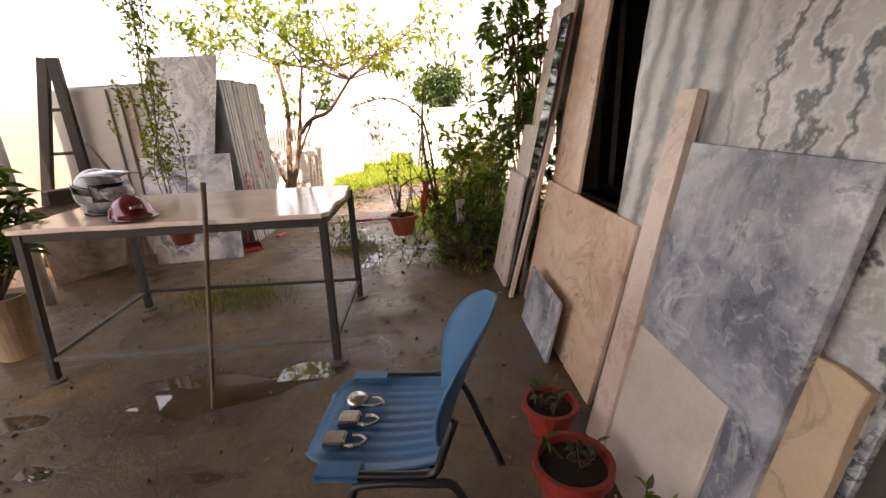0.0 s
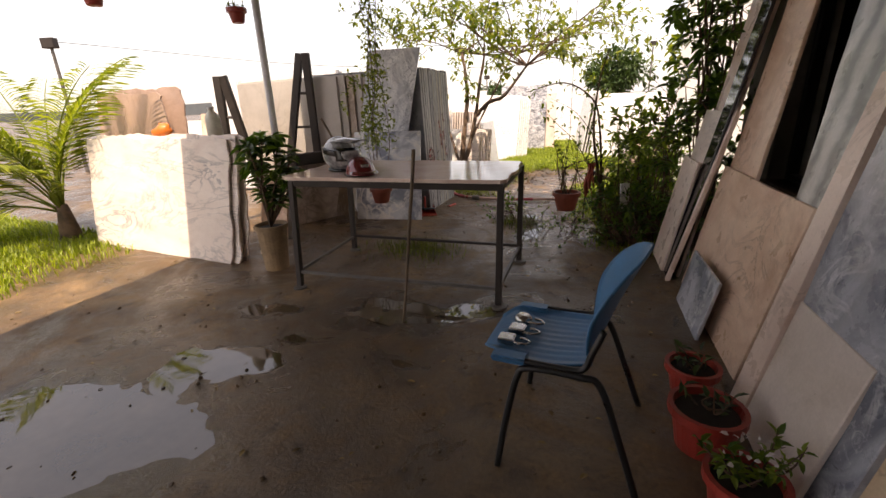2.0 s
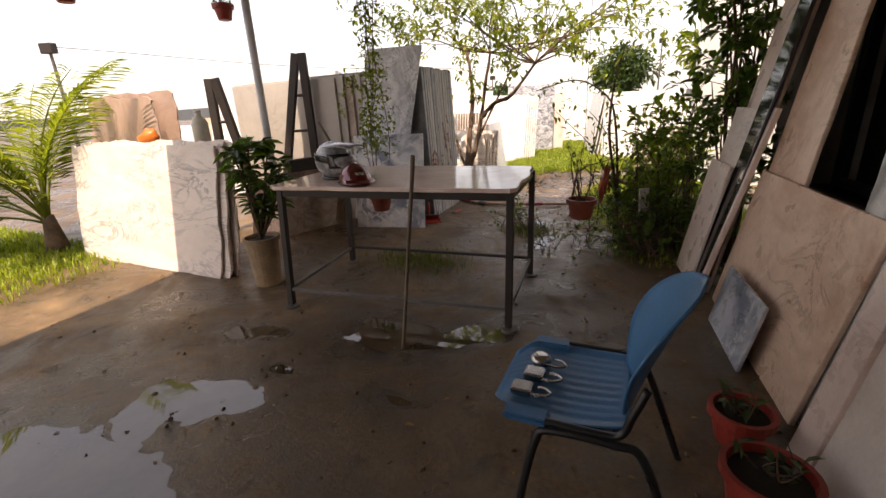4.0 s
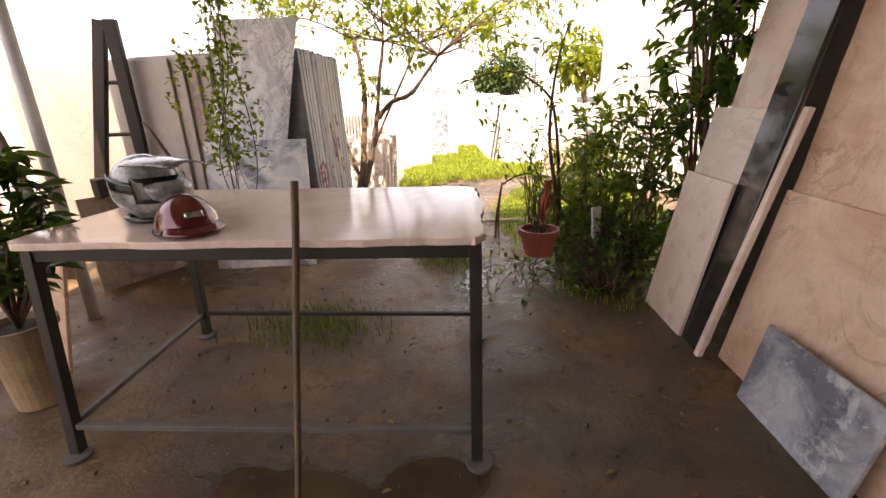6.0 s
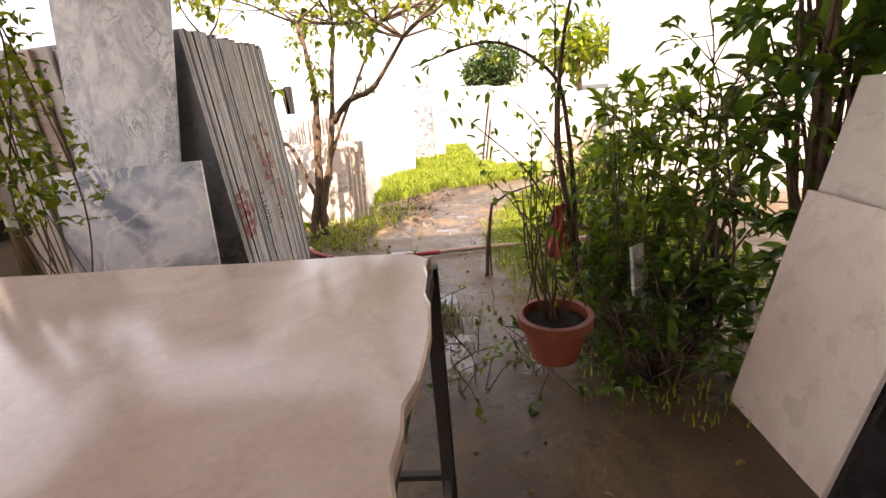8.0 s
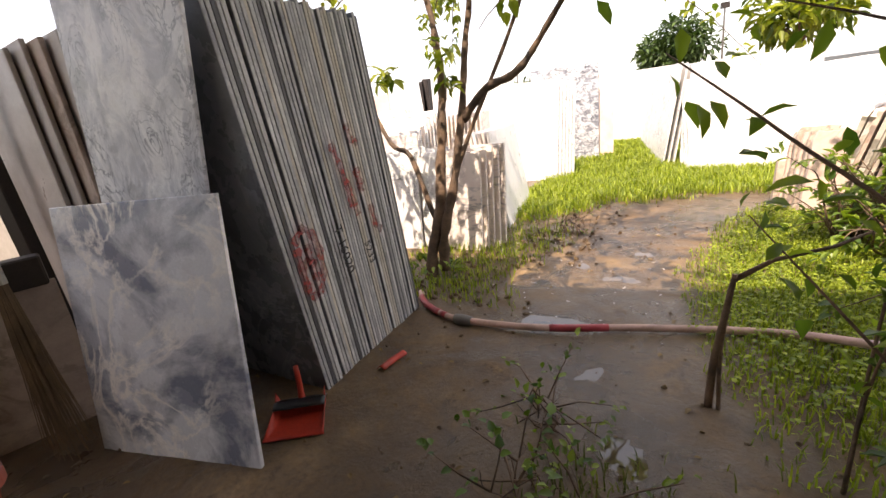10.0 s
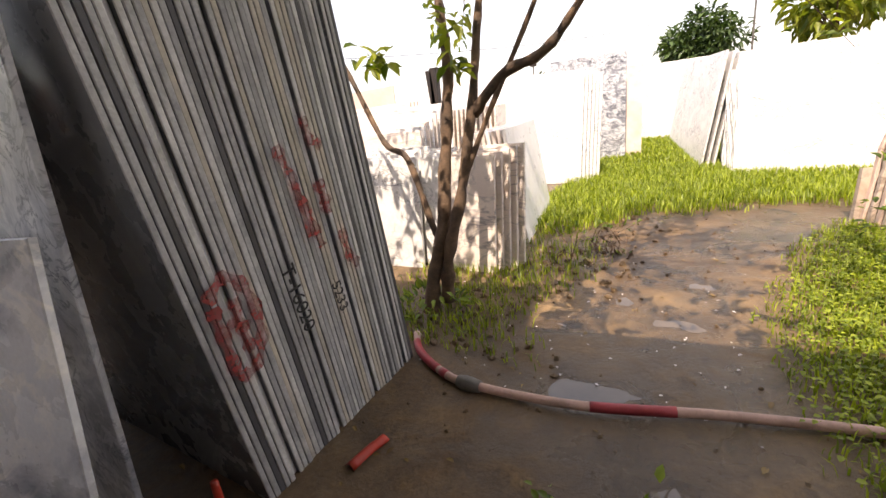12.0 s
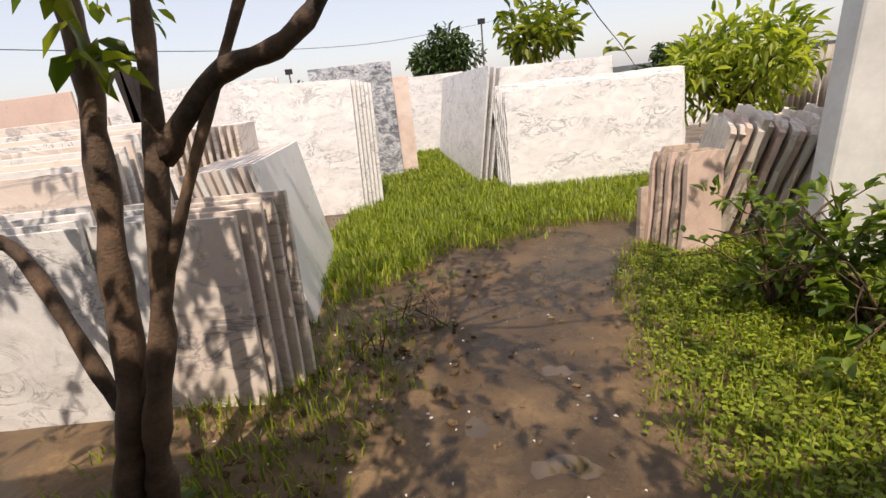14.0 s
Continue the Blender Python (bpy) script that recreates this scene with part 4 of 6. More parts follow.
def make_helmets():
    h = thing("motocross_helmet", (-1.84, 2.70, 0.850), "white and grey patterned motocross helmet with a long peak", "helmet", rz=-8)

    def shell(x, y, z):
        z2 = z + 0.125
        if x > 0.05 and z2 < 0.16:
            x += 0.055 * min(1, (x - 0.05) / 0.06)
        return (x * (1 - 0.10 * max(0, 0.10 - z2) / 0.1), y * (1 - 0.18 * max(0, 0.08 - z2) / 0.08), max(z2, 0.0))
    part("shell", dome(0.140, 0.118, 0.135, -0.93, 32, 18, shell), M["helmet_white"], h, smooth=True)
    part("eye_port", sheet(lambda u, v: (0.147 * math.cos((u - 0.5) * 2.3) + 0.008 + 0.03 * (1 - v) * math.cos((u - 0.5) * 2.3), 0.125 * math.sin((u - 0.5) * 2.3), 0.085 + 0.095 * v), 14, 5, 0.01), M["gloss_black"], h, "black eye port and goggle", True)
    part("neck_roll", tube([(0.105 * math.cos(a) + 0.01, 0.088 * math.sin(a), 0.012) for a in np.linspace(0, 2 * math.pi, 25)], 0.012, 8, cap=False), M["gloss_black"], h, smooth=True)
    part("peak", sheet(lambda u, v: (0.015 + 0.235 * v, (u - 0.5) * (0.20 - 0.05 * v), 0.245 - 0.028 * v * v - 0.10 * (u - 0.5) ** 2 * (1 - 0.4 * v) + 0.012 * v), 10, 10, 0.006), M["helmet_white"], h, "long white helmet peak", True)
    for s in (-1, 1):
        part("side_stripe", sheet(lambda u, v: ((0.146 * math.cos(0.9 + 1.5 * u)) * 1.0 + 0.01, s * 0.124 * math.sin(0.9 + 1.5 * u), 0.115 + 0.045 * v + 0.03 * u), 10, 3, 0.004 * s), M["gloss_black"], h, smooth=True)
    part("chin_vent", box(0.176, -0.03, 0.045, 0.196, 0.03, 0.075, 0.006, 2), M["gloss_black"], h)
    c = thing("half_helmet", (-1.55, 2.56, 0.850), "glossy dark red half helmet with a short peak", "helmet", rz=-35)

    def cap(x, y, z):
        return (x * (1.03 if x > 0 else 1), y, z)
    part("shell", dome(0.128, 0.108, 0.132, 0.04, 32, 14, cap), M["helmet_red"], c, smooth=True)
    part("brim", sheet(lambda u, v: ((0.126 + 0.045 * v * math.cos((u - 0.5) * 2.0)) * math.cos((u - 0.5) * 2.0), (0.106 + 0.02 * v) * math.sin((u - 0.5) * 2.0), 0.032 - 0.022 * v), 14, 4, 0.006), M["helmet_red"], c, "short glossy red brim", True)
    part("rim", tube([(0.130 * math.cos(a), 0.109 * math.sin(a), 0.008) for a in np.linspace(0, 2 * math.pi, 29)], 0.007, 6, cap=False), M["gloss_black"], c, smooth=True)
    part("badge", sheet(lambda u, v: (0.1285 * math.cos((u - 0.5) * 0.55) * (0.90 - 0.03 * v), 0.108 * math.sin((u - 0.5) * 0.55), 0.062 + 0.022 * v), 6, 2, 0.003), M["chrome"], c, "small oval badge plate", True)


make_helmets()
st = tube(smooth_path([(-0.967, 2.092, 0.0), (-0.995, 2.205, 0.25), (-1.035, 2.352, 0.6), (-1.062, 2.466, 0.87), (-1.08, 2.53, 1.035)], 4), [0.009 + 0.005 * k / 16 for k in range(17)], 10)
tagged(put("wooden_stick", st, M["wood"], smooth=True), "long brown wooden stick leaning on the table edge", "stick")


# ---------------------------------------------------------------- chair and padlocks
def make_chair():
    c = thing("chair", (0.14, 1.53, 0), "blue moulded plastic chair on black tube legs", "chair", rz=3)

    def seat(u, v):
        x, y = -0.285 + 0.40 * v, (u - 0.5) * (0.43 - 0.05 * (2 * v - 1) ** 2) * (1 - 0.30 * (max(0, 0.25 - v) / 0.25) ** 2)
        edge = max(0, abs(u - 0.5) * 2 - 0.8) / 0.2
        z = 0.445 - 0.02 * math.sin(v * 3.0) + 0.012 * edge - 0.035 * max(0, 0.14 - v) / 0.14
        if 0.12 < v < 0.92 and abs(u - 0.5) < 0.40:
            z += 0.0018 * (1 if (int(u * 22) % 2) else 0)
        return (x, y, z)
    part("seat", sheet(seat, 44, 22, 0.008), M["blue"], c, "blue plastic seat with moulded ribs", True)

    def back(u, v):
        w = 0.42 * (1 - 0.35 * (max(0, 0.45 - v) / 0.45) ** 1.5) * math.sqrt(max(0.004, 1 - max(0, (v - 0.45) / 0.55) ** 2.4))
        a = (u - 0.5)
        return (0.095 + 0.10 * v + 0.045 * v * v + 0.07 * (1 - (2 * a * w / 0.42) ** 2) - 0.04, a * w, 0.455 + 0.385 * v)
    part("backrest", sheet(back, 20, 20, 0.008), M["blue"], c, "blue plastic backrest with a rounded top", True)
    for s in (-1, 1):
        y = 0.235 * s
        part("leg", tube(smooth_path([(-0.19, y * 1.17, 0.0), (-0.165, y * 1.1, 0.2), (-0.13, y * 1.02, 0.385), (-0.09, y, 0.425), (0.08, y, 0.43), (0.15, y, 0.405), (0.23, y * 1.08, 0.2), (0.30, y * 1.17, 0.0)], 5), 0.0125, 10), M["black"], c, smooth=True)
        part("back_post", tube(smooth_path([(-0.18, y * 0.95, 0.443), (0.02, y * 0.95, 0.443), (0.09, y * 0.95, 0.455), (0.115, y * 0.93, 0.52), (0.145, y * 0.88, 0.60)], 5), 0.0115, 10), M["black"], c, smooth=True)
        part("seat_clip", box(-0.23, y * 0.9 - 0.03, 0.428, -0.10, y * 0.9 + 0.03, 0.455, 0.008, 2), M["blue"], c)
    for x in (-0.09, 0.08):
        part("cross_tube", tube([(x, -0.235, 0.422), (x, 0.235, 0.422)], 0.010, 8), M["black"], c, smooth=True)


make_chair()


def padlock(at, rz, label, round_body=False):
    p = thing("padlock", at, label, "padlock", "padlocks lying on the chair seat", rz=rz)
    p.scale = (1.2, 1.2, 1.2)
    if round_body:
        part("body", lathe([(0.024, 0), (0.029, 0.004), (0.029, 0.02), (0.022, 0.027), (0.004, 0.028)], 22), M["chrome"], p, smooth=True)
    else:
        part("body", box(-0.028, -0.024, 0, 0.024, 0.024, 0.024, 0.004, 2), M["chrome"], p)
    x0 = 0.024
    part("shackle", tube(smooth_path([(x0 - 0.01, -0.016, 0.012), (x0 + 0.03, -0.016, 0.012), (x0 + 0.048, 0.0, 0.012), (x0 + 0.03, 0.016, 0.012), (x0 + 0.012, 0.016, 0.012)], 5), 0.0042, 8), M["chrome"], p, smooth=True)


padlock((-0.055, 1.41, 0.438), 4, "square silver padlock lying open on the blue seat")
padlock((-0.04, 1.50, 0.438), 2, "square silver padlock lying open on the blue seat")
padlock((-0.045, 1.59, 0.438), -3, "round silver padlock lying open on the blue seat", True)


# ---------------------------------------------------------------- plants in pots
def leaf_items(n, centre, radius, size, r, squash=1.0, outward=0.5, shell=0.35):
    out = []
    for _ in range(n):
        v = rvec(r)
        q = (shell + (1 - shell) * r.random()) ** 0.7
        p = Vector(centre) + Vector((v.x * radius, v.y * radius, v.z * radius * squash)) * q
        d = (v * outward + rvec(r) * 0.7 + Vector((0, 0, -0.15)))
        out.append((p, d, rvec(r) * 0.6 + Vector((0, 0, 1)), size * r.uniform(0.6, 1.25)))
    return out


def flower_pot(at, r_top, r_bot, h, mat, label, name="flower_pot", group="", hang=0.0, rim=0.012):
    p = thing(name, at, label, "plant pot", group)
    part("pot", lathe([(r_bot * 0.9, 0), (r_bot, 0.006), (r_top * 0.97, h - 0.035), (r_top + rim, h - 0.033), (r_top + rim, h), (r_top - 0.006, h), (r_top - 0.014, h - 0.045)], 24), M[mat], p, smooth=False)
    part("soil", lathe([(r_top - 0.02, h - 0.06), (r_top - 0.012, h - 0.03), (r_top * 0.4, h - 0.022)], 18), M["soil"], p)
    if hang:
        for k in range(3):
            a = 2.1 * k + 0.4
            part("hanger_wire", tube([(r_top * math.cos(a), r_top * math.sin(a), h), (0.0, 0.0, min(hang, h + 0.45))], 0.0018, 5), M["steel"], p)
        part("hanger_wire", tube([(0, 0, min(hang, h + 0.45)), (0, 0, hang)], 0.002, 5), M["steel"], p)
    return p


def sprig(p, height, n_stems, leaf, n_leaves, mat, r, spread=0.12, base=(0, 0, 0.1)):
    """Stems with leaves along them, as parts of the pot p."""
    items = []
    for k in range(n_stems):
        a = r.uniform(0, 6.28)
        tip = Vector((math.cos(a) * spread * r.uniform(0.4, 1.2), math.sin(a) * spread * r.uniform(0.4, 1.2), height * r.uniform(0.6, 1.0)))
        b = Vector(base) + Vector((r.uniform(-0.03, 0.03), r.uniform(-0.03, 0.03), 0))
        pts = smooth_path([b, b + tip * 0.5 + rvec(r) * 0.03, b + tip], 4)
        part("stem", tube(pts, [0.005 - 0.0035 * i / (len(pts) - 1) for i in range(len(pts))], 5), M["bark"], p, smooth=True)
        for _ in range(n_leaves):
            f = r.uniform(0.25, 1.0)
            q = pts[int(f * (len(pts) - 1))]
            d = rvec(r) + Vector((0, 0, 0.2))
            items.append((q, d, Vector((0, 0, 1)) + rvec(r) * 0.4, leaf * r.uniform(0.6, 1.2)))
    ob = new("leaves", leaf_mesh("leaves", items, M[mat]))
    ob.parent = p


r = random.Random(31)
GPOT = "red plastic pots along the leaning slabs"
for (x, y, rt, h, n) in ((0.63, 2.02, 0.105, 0.15, 3), (0.66, 1.66, 0.125, 0.19, 4)):
    p = flower_pot((x, y, 0), rt, rt * 0.75, h, "redpot", "red plastic flower pot with sparse dark plants on the mud", group=GPOT)
    sprig(p, 0.11, n + 2, 0.055, 4, "leaf_wilt", r, 0.09, (0, 0, h - 0.03))
p = flower_pot((0.75, 1.36, 0), 0.11, 0.085, 0.17, "redpot", "red pot with a small white-flowering plant", group=GPOT)
sprig(p, 0.16, 9, 0.045, 14, "leaf_mid", r, 0.14, (0, 0, 0.14))
fl = leaf_items(22, (0.0, 0.0, 0.27), 0.10, 0.022, r, 0.5)
ob = new("blossom", leaf_mesh("blossom", fl, M["flower"], 0.8))
ob.parent = p
ob["label"] = "small white blossoms"

p = flower_pot((-2.52, 2.53, 0), 0.128, 0.098, 0.40, "clay", "tall dusty clay pot with a broad-leaved bushy plant")
r = random.Random(33)
its = []
for k in range(13):
    a = 2 * math.pi * k / 13 + r.uniform(-0.3, 0.3)
    tip = Vector((0.16 + math.cos(a) * r.uniform(0.08, 0.22), math.sin(a) * r.uniform(0.08, 0.22), r.uniform(0.30, 0.76)))
    pts = smooth_path([Vector((0, 0, 0.38)), Vector((0, 0, 0.38)) + tip * 0.5 + rvec(r) * 0.04, Vector((0, 0, 0.38)) + tip], 4)
    part("stem", tube(pts, [0.011 - 0.006 * i / (len(pts) - 1) for i in range(len(pts))], 6), M["bark"], p, smooth=True)
    for i in range(26):
        q = pts[-1] + rvec(r) * 0.03 if i < 16 else pts[r.randrange(3, len(pts))]
        b = 2.4 * i + a
        its.append((q, Vector((math.cos(b), math.sin(b), r.uniform(-0.5, 0.6))), Vector((0, 0, 1)) + rvec(r) * 0.3, r.uniform(0.08, 0.16)))
ob = new("leaves", leaf_mesh("leaves", its, M["leaf_dark"], 0.42))
ob.parent = p

# hanging pots
GH = "pots hanging from the canopy"
p = flower_pot((-0.293, 3.687, 0.425), 0.105, 0.075, 0.155, "terracotta", "hanging terracotta-coloured pot with a thin bare plant", group=GH, hang=2.26)
sprig(p, 0.46, 9, 0.045, 3, "leaf_tree", random.Random(35), 0.12, (0, 0, 0.13))
p = flower_pot((-2.20, 3.73, 0.355), 0.105, 0.075, 0.155, "terracotta", "hanging terracotta-coloured pot under a climbing vine", group=GH, hang=2.32)
r = random.Random(36)
its = []
for k in range(5):
    pts = smooth_path([(r.uniform(-0.04, 0.04), r.uniform(-0.04, 0.04), 0.12), (r.uniform(-0.1, 0.1), r.uniform(-0.1, 0.1), 0.6), (r.uniform(-0.08, 0.08), r.uniform(-0.08, 0.08), 1.2), (r.uniform(-0.12, 0.12), r.uniform(-0.1, 0.1), 2.0)], 6)
    part("stem", tube(pts, 0.0035, 5), M["bark"], p, smooth=True)
    for _ in range(210):
        q = pts[r.randrange(6, len(pts))] + rvec(r) * 0.09
        its.append((q, rvec(r), Vector((0, 0, 1)) + rvec(r) * 0.5, r.uniform(0.025, 0.055)))
for k in range(60):
    f = r.random()
    its.append((Vector((-0.12 - 0.25 * f, -0.05, 1.25 - 0.5 * abs(f - 0.3))) + rvec(r) * 0.05, rvec(r), Vector((0, 0, 1)), 0.045))
ob = new("leaves", leaf_mesh("leaves", its, M["leaf_tree"], 0.6))
ob.parent = p
for x, y, z in ((-2.98, 2.94, 2.03), (-3.38, 2.05, 2.07)):
    p = flower_pot((x, y, z), 0.07, 0.05, 0.115, "redpot", "small red pot hanging high from the canopy edge", group=GH, hang=2.69 - z)
    sprig(p, 0.09, 7, 0.03, 9, "leaf_mid", random.Random(int(y * 10)), 0.07, (0, 0, 0.09))
pl = tube([(-3.10, 3.27, 0), (-3.10, 3.27, 2.70)], 0.034, 16)
tagged(put("canopy_pole", pl, M["pole"], smooth=True), "white painted steel pole holding up the canopy", "pole")


# ---------------------------------------------------------------- racks, broom, dustpan, hose
def a_frame(apex, foot1, foot2, label):
    t = thing("a_frame_stand", (apex[0], apex[1], 0), label, "steel rack", "dark steel racks for slabs")
    ax, ay, az = 0, 0, apex[2]
    f1, f2 = Vector((foot1[0] - apex[0], foot1[1] - apex[1], 0)), Vector((foot2[0] - apex[0], foot2[1] - apex[1], 0))
    for f, sh in ((f1, -0.045), (f2, 0.045)):
        a, b = f, Vector((sh, 0, az))
        z = (b - a).normalized()
        x = Vector((1, 0.35, 0)).normalized()
        x = (x - z * x.dot(z)).normalized()
        y = z.cross(x)
        m4 = Matrix(((x.x, y.x, z.x, a.x), (x.y, y.y, z.y, a.y), (x.z, y.z, z.z, a.z), (0, 0, 0, 1)))
        part("leg", box(-0.045, -0.03, 0, 0.045, 0.03, (b - a).length, 0.005), M["steel"], t, m=m4)
    for z in (az - 0.45, az - 0.85, az - 1.3):
        g = 1 - z / az
        a, b = f1 * g + Vector((-0.045, 0, 0)) * (1 - g), f2 * g + Vector((0.045, 0, 0)) * (1 - g)
        part("rung", tube([a + Vector((0, 0, z)), b + Vector((0, 0, z))], 0.016, 8), M["steel"], t)


a_frame((-3.61, 4.35, 1.95), (-4.06, 4.16), (-3.62, 4.42), "dark steel A-shaped slab rack with rungs")
a_frame((-4.20, 3.62, 1.70), (-4.28, 3.60), (-3.98, 3.84), "weathered dark A-shaped slab rack with rungs")


def make_broom():
    b = thing("broom", (-3.02, 4.13, 0), "stick broom of dry palm ribs tied at the top", "broom")
    r = random.Random(41)
    part("binding", tube([(0, 0, 0.78), (0, 0, 0.86)], [0.026, 0.024], 10), M["bottle"], b, "pale tied binding")
    part("handle", tube([(0, 0, 0.84), (-0.10, -0.03, 1.05), (-0.18, -0.05, 1.2)], 0.013, 8), M["wood"], b, smooth=True)
    rib = bmesh.new()
    for _ in range(130):
        a, q = r.uniform(0, 6.28), r.random() ** 0.5
        tube([(0.02 * q * math.cos(a), 0.02 * q * math.sin(a), 0.80), (0.06 * q * math.cos(a), 0.05 * q * math.sin(a), 0.4), (0.15 * q * math.cos(a) + r.uniform(-0.02, 0.02), 0.08 * q * math.sin(a), r.uniform(0.0, 0.12))], [0.0022, 0.002, 0.0012], 4, rib)
    part("bristles", rib, M["broom"], b)


make_broom()


def make_dustpan():
    d = thing("dustpan", (-2.19, 4.66, 0.004), "scuffed red plastic dustpan with black top and upright handle", "dustpan", rz=35)
    part("tray", sheet(lambda u, v: ((u - 0.5) * (0.25 - 0.03 * v), -0.11 + 0.2 * v, 0.006 + 0.05 * max(0, v - 0.8) / 0.2 + 0.045 * max(0, abs(u - 0.5) - 0.44) / 0.06 * min(1, v * 1.5)), 24, 10, -0.004), M["redplastic"], d, smooth=True)
    part("hood", sheet(lambda u, v: ((u - 0.5) * 0.225, 0.02 + 0.075 * v, 0.058 + 0.012 * math.sin(v * 3)), 10, 5, 0.004), M["black"], d, "black worn hood", True)
    part("handle", tube(smooth_path([(0, 0.085, 0.05), (0, 0.10, 0.12), (0, 0.105, 0.21)], 4), [0.016, 0.015, 0.014, 0.013, 0.013, 0.013, 0.013, 0.012, 0.011], 10), M["redplastic"], d, smooth=True)


make_dustpan()


def make_hose():
    h = thing("water_hose", (-2.31, 5.86, 0), "thick faded pink hose with red wraps lying over the mud", "hose")
    o = Vector((-2.31, 5.86, 0))
    pts = smooth_path([(-2.42, 5.96, 0.026), (-2.31, 5.83, 0.026), (-2.12, 5.72, 0.026), (-1.92, 5.675, 0.027), (-1.49, 5.72, 0.026), (-1.04, 5.86, 0.026), (-0.63, 5.96, 0.028), (-0.34, 5.98, 0.04), (-0.08, 5.80, 0.12), (0.02, 5.35, 0.30), (-0.08, 4.95, 0.48), (-0.22, 4.72, 0.58)], 8)
    pts = [p - o for p in pts]
    part("tube", tube(pts, 0.019, 12), M["hose_pink"], h, smooth=True)
    for a, b in ((4, 17), (33, 39), (17, 20)):
        part("wrap", tube(pts[a:b], 0.0203 if a != 16 else 0.0235, 12), M["hose_red"] if a != 16 else M["hose_pink"], h, "red tape wrap" if a != 16 else "", True)
    part("coupling", tube([pts[22], pts[23], pts[24], pts[25]], [0.027, 0.034, 0.033, 0.026], 12), M["rail"], h, "grey clamp coupling", True)
    part("valve", tube([pts[-1], pts[-1] + Vector((-0.06, -0.02, 0.02))], 0.028, 10), M["gloss_black"], h)


make_hose()
cl = bmesh.new()
for cx, wide, drop, ph in ((-0.25, 0.085, 0.29, 0.0), (-0.225, 0.05, 0.20, 1.7)):
    sheet(lambda u, v: (cx + wide * (u - 0.5) * (0.45 + 0.75 * v - 0.35 * v * v) + 0.012 * math.sin(7 * v + ph), 4.60 + 0.013 * math.sin(u * 12 + v * 3 + ph) * (0.5 + v) - 0.05 * v + 0.02 * ph, 0.70 - drop * v - 0.045 * v * math.sin(u * 7 + ph)), 30, 20, 0.003, cl)
tagged(put("red_cloth", cl, M["rag"], smooth=True), "faded red rag hanging from the shrub by the tap", "cloth")
tagged(put("plastic_scrap", sheet(lambda u, v: (-2.12 + 0.05 * u + 0.02 * v, 5.10 + 0.20 * v + 0.03 * math.sin(5 * v), 0.012 + 0.018 * math.sin(u * 3.1)), 6, 14, 0.003), M["redplastic"], smooth=True), "crumpled strip of red plastic on the mud", "scrap")

# orange bag and bottle on the cream slabs
bag = thing("plastic_bag", (-4.02, 2.72, 1.115), "knotted orange plastic bag lying on the slab tops", "bag")
part("bag", dome(0.13, 0.07, 0.12, -0.4, 18, 9, lambda x, y, z: (x * (1 + 0.25 * noise.noise(Vector((x, y, z)) * 14)) + 0.3 * z, y * (1 + 0.3 * noise.noise(Vector((z, x, y)) * 11)), max(0, 0.62 * (z + 0.045) * (1 + 0.25 * noise.noise(Vector((y, z, x)) * 12))))), M["orange"], bag, smooth=True)
for s in (-1, 1):
    part("bag_ear", sheet(lambda u, v: (0.04 + s * 0.05 + 0.03 * (u - 0.5) + 0.01 * math.sin(5 * v), 0.02 * math.sin(u * 3), 0.07 + 0.05 * v), 4, 5, 0.003), M["orange"], bag, smooth=True)
bt = thing("plastic_jug", (-3.28, 2.74, 1.10), "cloudy plastic jug standing on the slab tops", "bottle")
part("jug", lathe([(0.06, 0), (0.066, 0.01), (0.066, 0.16), (0.05, 0.20), (0.025, 0.225), (0.025, 0.245)], 18), M["bottle"], bt, smooth=True)
part("cap", lathe([(0.029, 0.243), (0.029, 0.262), (0.024, 0.266)], 14), M["pole"], bt)


# ---------------------------------------------------------------- marks on the striped stack
def on_stack(y, z, off=0.012):
    """A place on the sawn edges of the stack."""
    f = (y + 0.155 * z / 1.72 - 4.88) / 0.90
    return Vector((-2.225 - 0.09 * f + off, y, z))


stack_face = [o for o in scene.objects if o.get("group") == GS][10]


def mark(name, ob, label):
    ob.parent = stack_face
    ob.matrix_parent_inverse = stack_face.matrix_basis.inverted()
    ob["label"] = label
    return ob


for text, y, z, size in (("T-16020", 5.125, 0.74, 0.075), ("5233", 5.33, 0.60, 0.065)):
    cu = bpy.data.curves.new("writing", "FONT")
    cu.body, cu.size, cu.extrude = text, size, 0.001
    cu.materials.append(M["paint_black"])
    ob = new("writing", cu)
    o = on_stack(y, z, 0.014)
    ob.matrix_basis = Matrix(((0, -0.10, 1, o.x), (0.09, 0.99, 0, o.y), (-1, 0.09, 0, o.z), (0, 0, 0, 1)))
    mark("writing", ob, "black hand-painted number")


def stroke(pts, w):
    """A flat ribbon of paint over the slab edges."""
    pts = smooth_path([(0, *p) for p in pts], 5)
    bm = bmesh.new()
    prev = None
    for i, p in enumerate(pts):
        d = (pts[min(i + 1, len(pts) - 1)] - pts[max(i - 1, 0)]).normalized()
        n = Vector((0, -d.z, d.y)) * w * (0.75 + 0.35 * math.sin(i * 1.7))
        c = on_stack(p.y, p.z, 0.013)
        row = (bm.verts.new(c + n), bm.verts.new(c - n))
        if prev:
            bm.faces.new((prev[0], row[0], row[1], prev[1]))
        prev = row
    return bm


